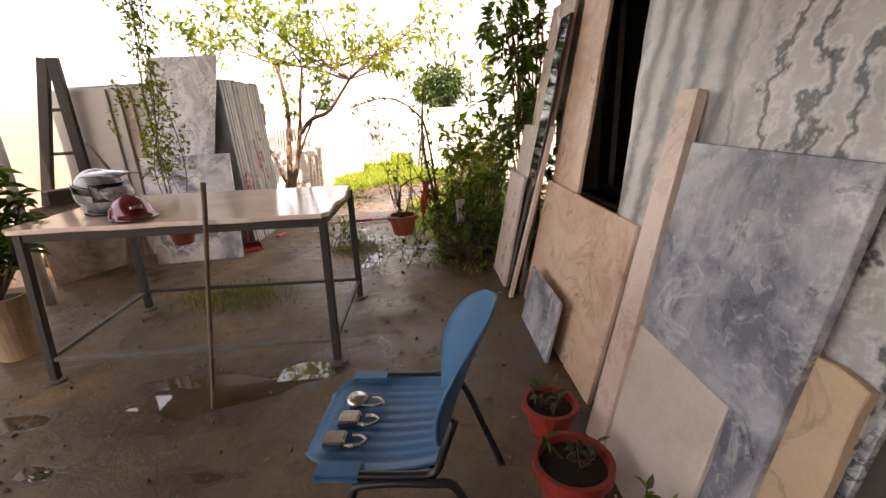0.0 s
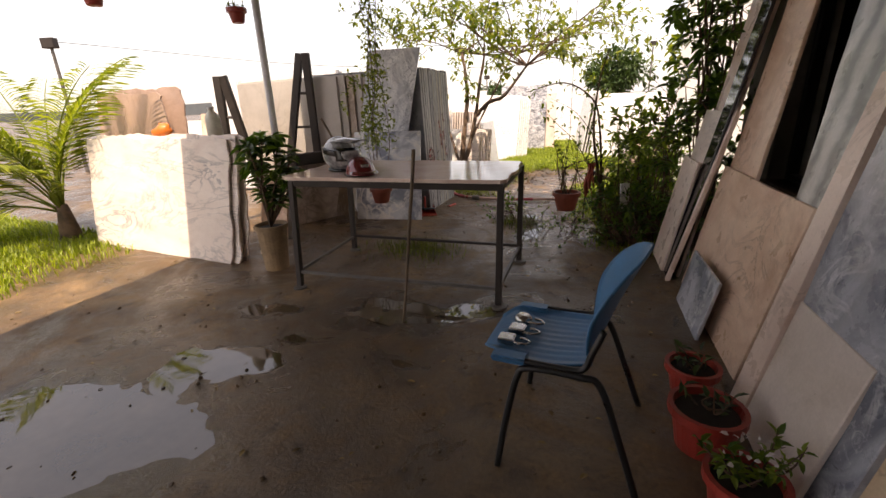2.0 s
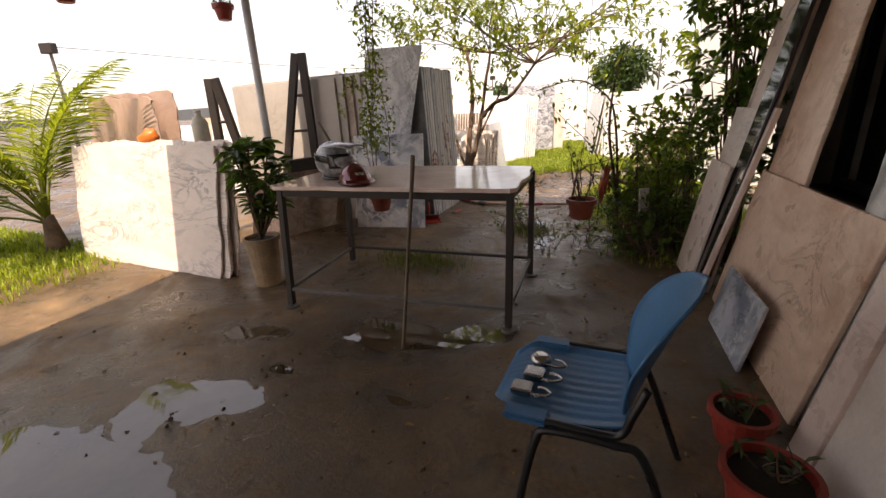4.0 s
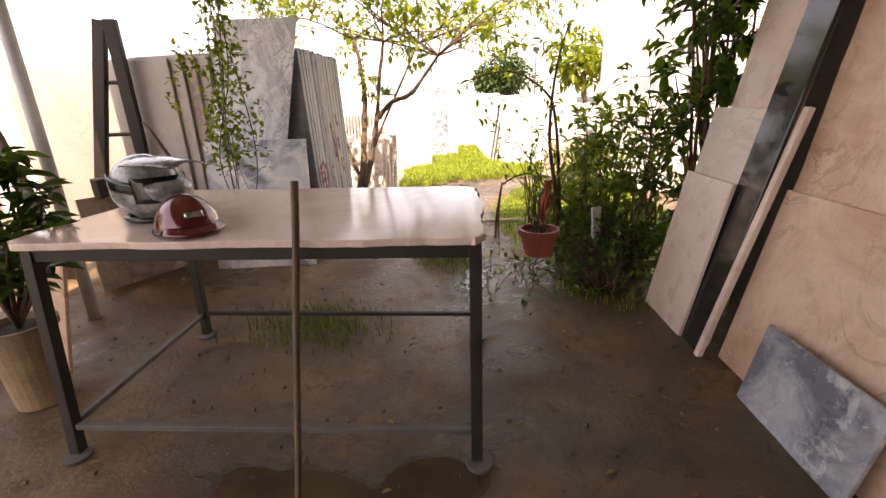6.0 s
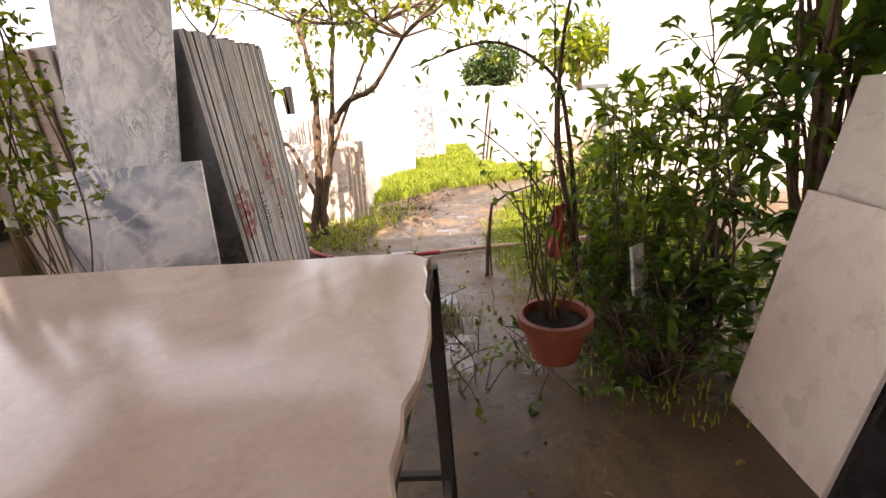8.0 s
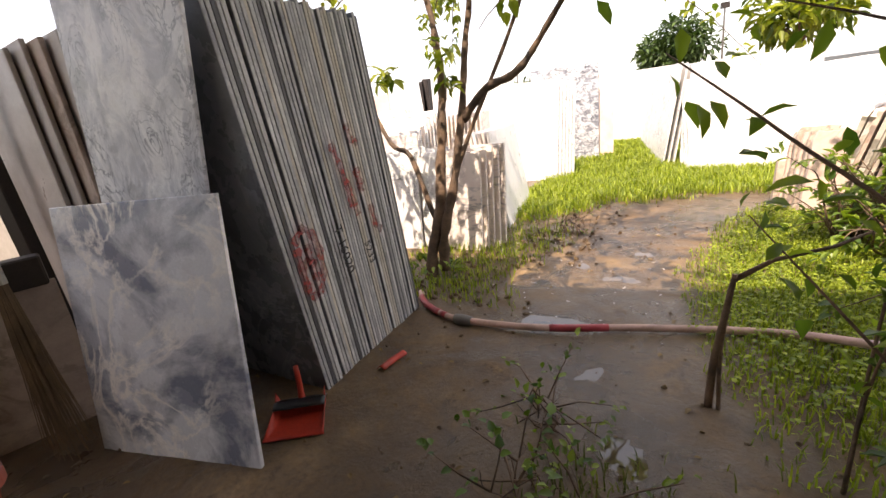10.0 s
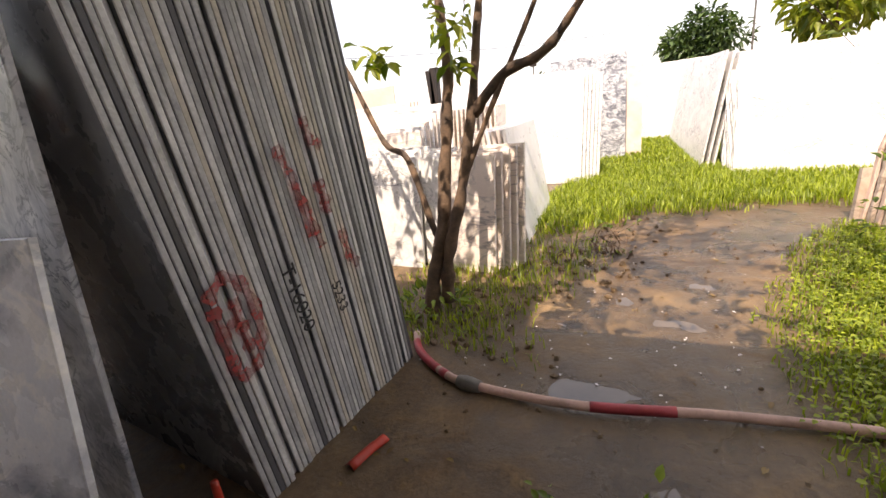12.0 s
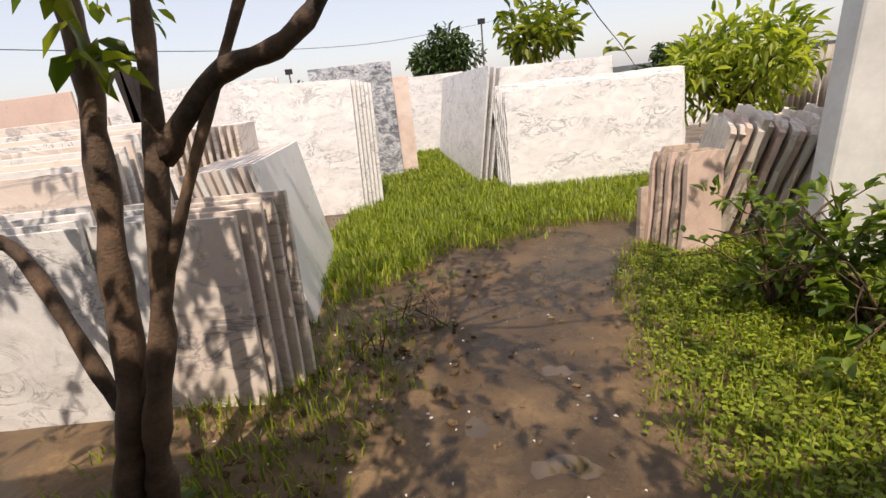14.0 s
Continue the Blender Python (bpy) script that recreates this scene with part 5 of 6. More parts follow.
for pts, w in (([(4.86, 0.74), (4.93, 0.79), (4.99, 0.72), (5.0, 0.58), (4.95, 0.49), (4.89, 0.50), (4.88, 0.62), (4.87, 0.72)], 0.024), ([(4.94, 0.72), (4.94, 0.62), (4.95, 0.54)], 0.022), ([(4.90, 0.66), (4.97, 0.62)], 0.016),
               ([(5.22, 1.12), (5.26, 1.0), (5.30, 0.86), (5.33, 0.75)], 0.024), ([(5.26, 0.98), (5.29, 0.80)], 0.018), ([(5.36, 1.20), (5.38, 1.12), (5.43, 1.10)], 0.022), ([(5.37, 0.98), (5.39, 0.90), (5.38, 0.86)], 0.030), ([(5.44, 0.78), (5.46, 0.66), (5.51, 0.62)], 0.024)):
    ob = put("paint_mark", stroke(pts, w), M["paint_red"])
    mark("paint_mark", ob, "smeared red spray mark")


# ---------------------------------------------------------------- tree beside the path
def grow(start, direction, length, radius, depth, r, bm, tips, droop=0.0):
    """A branch with side branches; the ends go to tips."""
    pts, d = [Vector(start)], Vector(direction).normalized()
    n = 5
    for k in range(n):
        d = (d + rvec(r) * 0.22 + Vector((0, 0, 0.10 - droop))).normalized()
        pts.append(pts[-1] + d * length / n)
        if depth == 0 or k > 2:
            tips.append((pts[-1], d))
    tube(pts, [radius * (1 - 0.65 * k / n) for k in range(n + 1)], 6 if radius > 0.008 else 4, bm)
    if depth > 0:
        for k in range(3):
            i = r.randrange(2, n + 1)
            side = (d + rvec(r) * 1.0 + Vector((0, 0, 0.1))).normalized()
            grow(pts[i], side, length * r.uniform(0.55, 0.8), radius * 0.45, depth - 1, r, bm, tips, droop)


def make_tree():
    t = thing("guava_tree", (-2.50, 6.28, 0), "slender multi-stemmed tree with mottled bark and light green leaves", "tree")
    o = Vector((-2.50, 6.28, 0))
    r = random.Random(51)
    stems = [([(-2.53, 6.26, -0.05), (-2.52, 6.31, 0.18), (-2.46, 6.39, 0.50), (-2.45, 6.49, 0.89), (-2.447, 6.61, 1.36), (-2.49, 6.68, 1.66), (-2.58, 6.75, 2.05)], 0.052, 0.022),
             ([(-2.44, 6.33, 0.05), (-2.42, 6.35, 0.32), (-2.33, 6.45, 0.73), (-2.277, 6.58, 1.24), (-2.255, 6.675, 1.62), (-2.2, 6.72, 2.0)], 0.042, 0.019),
             ([(-2.285, 6.56, 1.12), (-2.086, 6.60, 1.31), (-1.885, 6.61, 1.375), (-1.736, 6.65, 1.53), (-1.5, 6.6, 1.8)], 0.034, 0.017),
             ([(-2.44, 6.38, 0.46), (-2.404, 6.40, 0.54), (-2.214, 6.53, 1.03), (-1.956, 6.66, 1.57), (-1.75, 6.65, 1.95)], 0.019, 0.012),
             ([(-2.49, 6.39, 0.46), (-2.536, 6.40, 0.50), (-2.727, 6.49, 0.90), (-2.918, 6.52, 1.01), (-3.218, 6.63, 1.44), (-3.435, 6.7, 1.75), (-3.55, 6.7, 2.0)], 0.024, 0.012)]
    tips = []
    for pts, ra, rb in stems:
        p = [q - o for q in smooth_path(pts, 6)]
        bm = tube(p, [(ra + (rb - ra) * k / (len(p) - 1)) * (1 + 0.10 * math.sin(k * 1.9)) for k in range(len(p))], 10)
        if ra > 0.03:
            for v in bm.verts:
                v.co += Vector((noise.noise(v.co * 9), noise.noise(v.co * 9 + Vector((5, 0, 0))), 0)) * 0.012
        part("trunk" if ra > 0.03 else "limb", bm, M["bark"], t, smooth=True)
    br = bmesh.new()
    for tip, n, ln in (((-2.58, 6.75, 2.05), 3, 1.0), ((-2.2, 6.72, 2.0), 7, 1.2), ((-1.5, 6.6, 1.8), 11, 1.4), ((-1.75, 6.65, 1.95), 8, 1.3), ((-3.55, 6.7, 2.0), 2, 0.6)):
        for k in range(n):
            a = 2 * math.pi * k / n + r.uniform(-0.5, 0.5)
            d = Vector((math.cos(a) + 0.15, math.sin(a) * 0.9 - 0.3, r.uniform(0.05, 0.8)))
            grow(Vector(tip) - o, d, ln * r.uniform(0.7, 1.15), 0.013, 1, r, br, tips, 0.10)
    part("branch_work", br, M["bark"], t, smooth=True)
    items = []
    for p, d in tips:
        if (p + o).z < 1.62 and r.random() < 0.85:
            continue
        for k in range(r.randrange(4, 8)):
            q = p + rvec(r) * 0.05
            items.append((q, rvec(r) + d * 0.4 + Vector((0, 0, -0.25)), Vector((0, 0, 1)) + rvec(r) * 0.5, r.uniform(0.06, 0.11)))
    for c in ((-2.95, 6.5, 1.52), (-2.86, 6.5, 1.50), (-2.33, 6.55, 1.42), (-2.36, 6.55, 1.6)):
        for k in range(14):
            items.append((Vector(c) - o + rvec(r) * 0.07, rvec(r) + Vector((0, 0, -0.5)), Vector((0, 0, 1)) + rvec(r) * 0.5, r.uniform(0.09, 0.13)))
    ob = new("crown", leaf_mesh("crown", items, M["leaf_tree"], 0.5))
    ob.parent = t
    # suckers at the foot
    its = []
    for k in range(70):
        v = rvec(r)
        its.append((Vector((v.x * 0.22, v.y * 0.15 - 0.03, abs(v.z) * 0.16)), v + Vector((0, 0, 0.6)), Vector((0, 0, 1)) + rvec(r) * 0.4, r.uniform(0.04, 0.08)))
    ob = new("sucker_leaves", leaf_mesh("sucker_leaves", its, M["leaf_mid"], 0.45))
    ob.parent = t


make_tree()


# ---------------------------------------------------------------- shrubs by the building corner
def shrub(name, at, stems, label, mat, leaf, r, dense=26, width=0.42, category="shrub"):
    """stems: (tip offset, bend) pairs from the foot; leaves along the upper part."""
    t = thing(name, at, label, category)
    items, wood = [], bmesh.new()
    for tip, ra, f0 in stems:
        tip = Vector(tip)
        b = Vector((r.uniform(-0.06, 0.06), r.uniform(-0.06, 0.06), -0.02))
        pts = smooth_path([b, b + Vector((tip.x * 0.25, tip.y * 0.25, tip.z * 0.4)) + rvec(r) * 0.05, b + Vector((tip.x * 0.65, tip.y * 0.65, tip.z * 0.8)) + rvec(r) * 0.05, b + tip], 5)
        tube(pts, [ra * (1 - 0.75 * i / (len(pts) - 1)) for i in range(len(pts))], 6, wood)
        for _ in range(max(2, int(tip.length * 5))):
            i = r.randrange(max(1, int(f0 * len(pts))), len(pts))
            d = (rvec(r) + Vector((0, 0, 0.25))).normalized()
            tw = [pts[i], pts[i] + d * 0.12, pts[i] + d * 0.22 + Vector((0, 0, -0.02)) + rvec(r) * 0.03]
            tube(tw, [0.004, 0.003, 0.0015], 4, wood)
            for k in range(dense // 3):
                q = tw[1].lerp(tw[2], r.random()) if k % 2 else tw[2] + rvec(r) * 0.03
                items.append((q, d + rvec(r) * 0.9, Vector((0, 0, 1)) + rvec(r) * 0.4, leaf * r.uniform(0.6, 1.25)))
    part("stem", wood, M["bark"], t, smooth=True)
    ob = new("leaves", leaf_mesh("leaves", items, M[mat], width))
    ob.parent = t
    return t


r = random.Random(61)
shrub("shrub", (0.36, 4.55, 0), [((r.uniform(-0.45, 0.35), r.uniform(-0.45, 0.5), r.uniform(0.30, 0.72)), 0.010, 0.1) for _ in range(19)], "dense dark green shrub at the building corner", "leaf_dark", 0.085, r, 33, 0.38)
shrub("shrub", (0.18, 4.22, 0), [((r.uniform(-0.42, 0.25), r.uniform(-0.22, 0.45), r.uniform(0.12, 0.45)), 0.006, 0.1) for _ in range(30)], "low dark weeds at the foot of the shrubs", "leaf_dark", 0.06, r, 27, 0.45)
shrub("shrub", (0.02, 4.50, 0), [((r.uniform(-0.26, 0.30), r.uniform(-0.20, 0.30), r.uniform(0.12, 0.46)), 0.006, 0.1) for _ in range(20)], "low dark leafy undergrowth beneath the tall shrub", "leaf_dark", 0.07, r, 24, 0.5)
shrub("shrub", (0.02, 4.95, 0), [((r.uniform(-0.25, 0.3), r.uniform(-0.3, 0.5), r.uniform(0.3, 0.75)), 0.008, 0.15) for _ in range(14)], "leafy green shrub beside the grass", "leaf_mid", 0.075, r, 30, 0.36)
shrub("tall_shrub", (0.25, 4.85, 0), [((r.uniform(-0.30, 0.40), r.uniform(-0.35, 0.4), r.uniform(0.7, 1.45)), 0.010, 0.3) for _ in range(9)], "tall loose shrub with long arching stems and pointed leaves", "leaf_mid", 0.10, r, 30, 0.34)
shrub("tall_shrub", (0.42, 4.50, 0), [((r.uniform(-0.22, 0.30), r.uniform(-0.25, 0.35), r.uniform(0.8, 1.7)), 0.009, 0.4) for _ in range(9)], "tall shrub with narrow leaves against the white wall", "leaf_mid", 0.085, r, 21, 0.36)
shrub("climbing_vine", (0.78, 4.30, 0), [((r.uniform(-0.32, 0.15), r.uniform(-0.1, 0.35), r.uniform(1.1, 2.75)), 0.014, 0.2) for _ in range(18)], "thick dark vine climbing the building corner", "leaf_dark", 0.10, r, 27, 0.5, "vine")
shrub("shrub", (0.30, 7.25, 0), [((r.uniform(-0.5, 0.5), r.uniform(-0.5, 0.4), r.uniform(0.3, 0.78)), 0.010, 0.15) for _ in range(34)], "bright green shrub in front of the white wall", "leaf_mid", 0.075, r, 30, 0.5)
shrub("shrub", (0.06, 7.55, 0), [((r.uniform(-0.28, 0.45), r.uniform(-0.35, 0.35), r.uniform(0.25, 0.66)), 0.009, 0.15) for _ in range(26)], "bright leafy shrub before the weathered stack", "leaf_mid", 0.07, r, 24, 0.5)
shrub("shrub", (0.38, 6.55, 0), [((r.uniform(-0.45, 0.35), r.uniform(-0.4, 0.4), r.uniform(0.15, 0.42)), 0.008, 0.1) for _ in range(14)], "low green shrub at the edge of the grass", "leaf_mid", 0.065, r, 27, 0.5)
shrub("weed_plant", (-1.20, 4.68, 0), [((r.uniform(-0.12, 0.14), r.uniform(-0.12, 0.12), r.uniform(0.05, 0.16)), 0.004, 0.3) for _ in range(7)], "small wild plant with round dark leaves in wet mud", "leaf_dark", 0.04, r, 15, 0.7, "weed")
for wx, wy, wn in ((-1.78, 7.55, 8), (-2.02, 7.25, 5), (-1.25, 5.05, 9), (-0.98, 4.62, 9), (-0.62, 4.05, 5)):
    shrub("weed_plant", (wx, wy, 0), [((r.uniform(-0.10, 0.10), r.uniform(-0.10, 0.10), r.uniform(0.06, 0.19)), 0.004, 0.2) for _ in range(wn)], "small leafy weed growing out of the mud", "leaf_mid", 0.035, r, 18, 0.55, "weed")
shrub("weed_plant", (-0.35, 4.25, 0), [((r.uniform(-0.12, 0.14), r.uniform(-0.12, 0.12), r.uniform(0.08, 0.2)), 0.004, 0.2) for _ in range(8)], "small wild plant at the puddle's edge", "leaf_dark", 0.045, r, 15, 0.6, "weed")


def arching_twigs():
    """Long thin overhanging twigs of the tall shrub, over the path."""
    r = random.Random(66)
    t = thing("overhanging_shrub", (-0.12, 4.75, 0), "thin shrub with long bare twigs arching over the path", "shrub")
    o = Vector((-0.12, 4.75, 0))
    wood, items = bmesh.new(), []
    for pts, ra in (([(-0.12, 4.75, 0), (-0.15, 4.70, 0.6), (-0.20, 4.65, 1.1), (-0.28, 4.6, 1.32), (-0.55, 4.62, 1.47), (-0.95, 4.7, 1.40)], 0.016),
                    ([(-0.12, 4.75, 0), (-0.16, 4.68, 0.5), (-0.24, 4.62, 1.0), (-0.22, 4.6, 1.45), (-0.15, 4.62, 1.75)], 0.021),
                    ([(-0.15, 4.72, 0.4), (-0.38, 4.66, 0.85), (-0.62, 4.70, 1.08), (-0.82, 4.78, 1.25)], 0.007),
                    ([(-0.15, 4.72, 0.3), (-0.45, 4.68, 0.68), (-0.66, 4.75, 0.92)], 0.006),
                    ([(-0.2, 4.66, 0.9), (-0.42, 4.66, 1.18), (-0.70, 4.74, 1.33)], 0.005),
                    ([(-0.10, 4.74, 0.0), (-0.32, 4.62, 0.45), (-0.42, 4.58, 0.95)], 0.006),
                    ([(-0.10, 4.74, 0.0), (0.02, 4.55, 0.6), (0.0, 4.45, 1.15)], 0.007)):
        p = [q - o for q in smooth_path(pts, 6)]
        tube(p, [ra * (1 - 0.75 * i / (len(p) - 1)) for i in range(len(p))], 6, wood)
        for i in range(5, len(p)):
            for k in range(4 if ra > 0.01 else 3):
                if r.random() < 0.55:
                    items.append((p[i] + rvec(r) * 0.05, rvec(r) + Vector((0, 0, -0.1)), Vector((0, 0, 1)) + rvec(r) * 0.5, r.uniform(0.035, 0.075)))
    for k in range(18):
        x, y, h = r.uniform(-0.40, 0.20), r.uniform(4.42, 5.1), r.uniform(0.45, 1.25)
        p = [q - o for q in smooth_path([(x, y, -0.02), (x + r.uniform(-0.05, 0.05), y + r.uniform(-0.05, 0.05), h * 0.5), (x + r.uniform(-0.14, 0.14), y + r.uniform(-0.1, 0.1), h)], 5)]
        tube(p, [0.006 * (1 - 0.6 * i / (len(p) - 1)) for i in range(len(p))], 5, wood)
        for i in range(4, len(p)):
            for _ in range(3):
                items.append((p[i] + rvec(r) * 0.02, rvec(r) + Vector((0, 0, 0.1)), Vector((0, 0, 1)) + rvec(r) * 0.4, r.uniform(0.04, 0.085)))
    for k in range(480):
        v = rvec(r) * r.uniform(0.5, 1.0)
        items.append((Vector((0.30 + v.x * 0.38, 0.0 + v.y * 0.30, 0.66 + v.z * 0.66)), rvec(r), Vector((0, 0, 1)) + rvec(r) * 0.4, r.uniform(0.05, 0.10)))
    part("stem", wood, M["bark"], t, smooth=True)
    ob = new("leaves", leaf_mesh("leaves", items, M["leaf_mid"], 0.45))
    ob.parent = t


arching_twigs()
tagged(put("dead_stump", tube(smooth_path([(-0.70, 5.37, -0.02), (-0.69, 5.37, 0.2), (-0.665, 5.38, 0.4), (-0.645, 5.39, 0.54)], 4), [0.015 - 0.0005 * k for k in range(13)], 8, tube(smooth_path([(-0.665, 5.36, -0.02), (-0.672, 5.37, 0.25), (-0.65, 5.385, 0.5)], 4), 0.008, 6)), M["bark"], smooth=True), "thin dark dead stump standing in the grass", "stump")
tagged(put("dead_twig", tube([(-0.648, 5.39, 0.52), (-0.54, 5.42, 0.59), (-0.38, 5.47, 0.63), (-0.22, 5.55, 0.70)], [0.011, 0.008, 0.006, 0.004], 6), M["bark"], smooth=True), "thin bare twig forking off a dead stump", "twig")
tagged(put("tilted_tile", box(-0.06, -0.008, 0, 0.06, 0.008, 0.24, 0.003), M["white"], m=pose(0.12, 4.42, 0.30, -8, 4, 55)), "small white tile stuck among the shrubs", "tile")


# ---------------------------------------------------------------- palm
def make_palm():
    t = thing("young_palm", (-5.55, 2.36, 0), "young coconut palm with arching yellow-green fronds", "palm")
    r = random.Random(71)
    part("trunk", lathe([(0.11, -0.02), (0.10, 0.1), (0.075, 0.25), (0.05, 0.4)], 12), M["bark"], t, smooth=True)
    fronds = [(75, 88, 1.95), (140, 80, 1.95), (200, 72, 1.9), (250, 66, 1.8), (285, 74, 1.7), (15, 84, 1.85), (310, 62, 1.2), (170, 54, 1.8), (225, 46, 1.7), (110, 76, 1.8), (35, 84, 1.9), (275, 82, 1.8), (185, 86, 2.0), (205, 32, 1.5), (240, 26, 1.3)]
    for a, el, ln in fronds:
        a, el = radians(a + r.uniform(-10, 10)), radians(el)
        h = Vector((math.cos(a), math.sin(a), 0))
        pts = [Vector((0, 0, 0.3))]
        e = el
        for k in range(10):
            pts.append(pts[-1] + (h * math.cos(e) + Vector((0, 0, math.sin(e)))) * ln / 10)
            e -= radians(6.0)
        f = part("frond", tube(pts, [0.014 - 0.0011 * k for k in range(11)], 6), M["leaf_palm"], t, smooth=True)
        side = h.cross(Vector((0, 0, 1)))
        its = []
        for k in range(44):
            q = 2.2 + 7.6 * k / 43
            i = int(q)
            p = pts[i].lerp(pts[i + 1], q - i)
            d = (pts[i + 1] - pts[i]).normalized()
            for s in (-1, 1):
                its.append((p, d * 0.75 + side * s * 0.8 + Vector((0, 0, -0.12 + r.uniform(-0.1, 0.1))), Vector((0, 0, 1)), 0.42 * (1 - 0.5 * abs(k / 43 - 0.4)) * r.uniform(0.85, 1.1)))
        ob = new("frond_blade", leaf_mesh("frond_blade", its, M["leaf_palm"], 0.062, 0.01, 0.22))
        ob.parent = f


make_palm()


# ---------------------------------------------------------------- grass
def path_right(y):
    return np.interp(y, [3.8, 4.6, 5.2, 5.8, 6.5, 7.5, 8.4, 9.2], [-0.15, -0.45, -0.55, -0.75, -0.95, -0.80, -0.50, -0.30])


def blades(name, pts, hmin, hmax, width, label, r, mat="grass"):
    n = len(pts)
    base = np.array(pts)
    rs = np.random.RandomState(r)
    a = rs.uniform(0, 2 * np.pi, n)
    h = rs.uniform(hmin, hmax, n)[:, None]
    d = np.stack([np.cos(a), np.sin(a), np.zeros(n)], 1)
    s = np.stack([-np.sin(a), np.cos(a), np.zeros(n)], 1) * width
    up = np.array([0, 0, 1.0])
    lean = rs.uniform(0.15, 0.8, n)[:, None]
    mid = base + up * h * 0.6 + d * h * lean * 0.3
    tip = base + up * h * (1.0 - lean * 0.25) + d * h * lean
    v = np.stack([base - s, base + s, mid + s * 0.8, mid - s * 0.8, tip], 1).reshape(-1, 3)
    k = np.arange(n)[:, None] * 5
    tri = np.concatenate([k + np.array([[0, 1, 2]]), k + np.array([[0, 2, 3]]), k + np.array([[3, 2, 4]])], 1).reshape(-1, 3)
    me = bpy.data.meshes.new(name)
    me.vertices.add(len(v))
    me.vertices.foreach_set("co", v.ravel())
    me.loops.add(len(tri) * 3)
    me.loops.foreach_set("vertex_index", tri.ravel())
    me.polygons.add(len(tri))
    me.polygons.foreach_set("loop_start", np.arange(len(tri)) * 3)
    me.materials.append(M[mat])
    me.update(calc_edges=True)
    ob = new(name, me)
    return tagged(ob, label, "grass", kind="stuff")


def scatter(n, x0, x1, y0, y1, keep, seed):
    rs = np.random.RandomState(seed)
    p = np.stack([rs.uniform(x0, x1, n), rs.uniform(y0, y1, n)], 1)
    out = []
    for x, y in p:
        c = noise.fractal(Vector((x * 1.1, y * 1.1, 9.3)), 1.0, 2.0, 3)
        if rs.rand() < keep(x, y, c):
            out.append((x, y, ground_height(x, y) - 0.003))
    return out


def soft(d, w):
    return max(0.0, min(1.0, d / w))


pts = scatter(60000, -1.1, 1.1, 3.9, 8.6, lambda x, y, c: soft(x - path_right(y) + 0.12 * c, 0.35) * (0.12 + 0.88 * soft(y - 4.8, 1.0)), 1)
blades("grass", pts, 0.025, 0.075, 0.0035, "short bright green grass beside the path", 2)
pts = scatter(62000, -2.9, 2.2, 7.3, 11.2, lambda x, y, c: soft((y - 8.75) + 0.5 * c + (1.2 * soft(-1.7 - x, 0.5)) + 0.25 * soft(x + 0.4, 0.4), 0.6), 3)
blades("grass", pts, 0.04, 0.13, 0.005, "lush sunlit grass in front of the far slabs", 4)
pts = scatter(20000, -3.2, -0.5, 11.0, 15.0, lambda x, y, c: 0.9, 5)
blades("grass", pts, 0.04, 0.12, 0.008, "grass strip between the far slab stacks", 6)
pts = scatter(60000, -9.0, -4.0, -0.5, 2.6, lambda x, y, c: soft(-4.0 - 0.22 * (y - 1.1) - x + 0.25 * c, 0.5) * (0.5 + 0.5 * soft(c + 0.3, 0.4)), 7)
blades("grass", pts, 0.03, 0.10, 0.005, "sunlit lawn grass round the palm", 8)
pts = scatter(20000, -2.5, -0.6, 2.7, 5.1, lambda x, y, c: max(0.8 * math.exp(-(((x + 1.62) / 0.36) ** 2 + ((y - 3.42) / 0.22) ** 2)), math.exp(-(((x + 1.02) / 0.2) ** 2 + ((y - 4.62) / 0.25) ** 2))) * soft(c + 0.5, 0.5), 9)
blades("grass", pts, 0.03, 0.08, 0.0032, "sparse grass tuft in the shaded mud, shade put into its colour", 10, "grass_shaded")
pts = scatter(9000, -3.0, -1.7, 5.9, 8.4, lambda x, y, c: 0.45 * soft(-1.75 - x + 0.25 * c, 0.5) * soft(c + 0.25, 0.3), 11)
blades("grass", pts, 0.03, 0.10, 0.004, "thin weedy grass round the tree and low stack", 12)

r = random.Random(81)
its = []
for x, y, z in scatter(27000, -1.0, 1.0, 5.0, 8.4, lambda x, y, c: 0.6 * soft(x - path_right(y) + 0.10 * c, 0.3) * soft(y - 5.2, 0.8), 13):
    a = r.uniform(0, 6.28)
    its.append(((x, y, z + r.uniform(0.015, 0.06)), (math.cos(a), math.sin(a), r.uniform(-0.1, 0.4)), (0, 0, 1), r.uniform(0.012, 0.030)))
ob = new("ground_cover", leaf_mesh("ground_cover", its, M["grass"], 0.75))
tagged(ob, "bright small-leaved ground cover weeds beside the path", "weeds", kind="stuff")
its = []
for x, y, z in scatter(420, -3.6, 0.6, 0.3, 8.5, lambda x, y, c: 1.0, 15):
    a = r.uniform(0, 6.28)
    its.append(((x, y, z + 0.006), (math.cos(a), math.sin(a), 0.05), (0, 0, 1), r.uniform(0.012, 0.05)))
ob = new("leaf_litter", leaf_mesh("leaf_litter", its, M["dry_leaf"], 0.45))
tagged(ob, "scattered dry leaves and bits on the mud", "litter", kind="stuff")


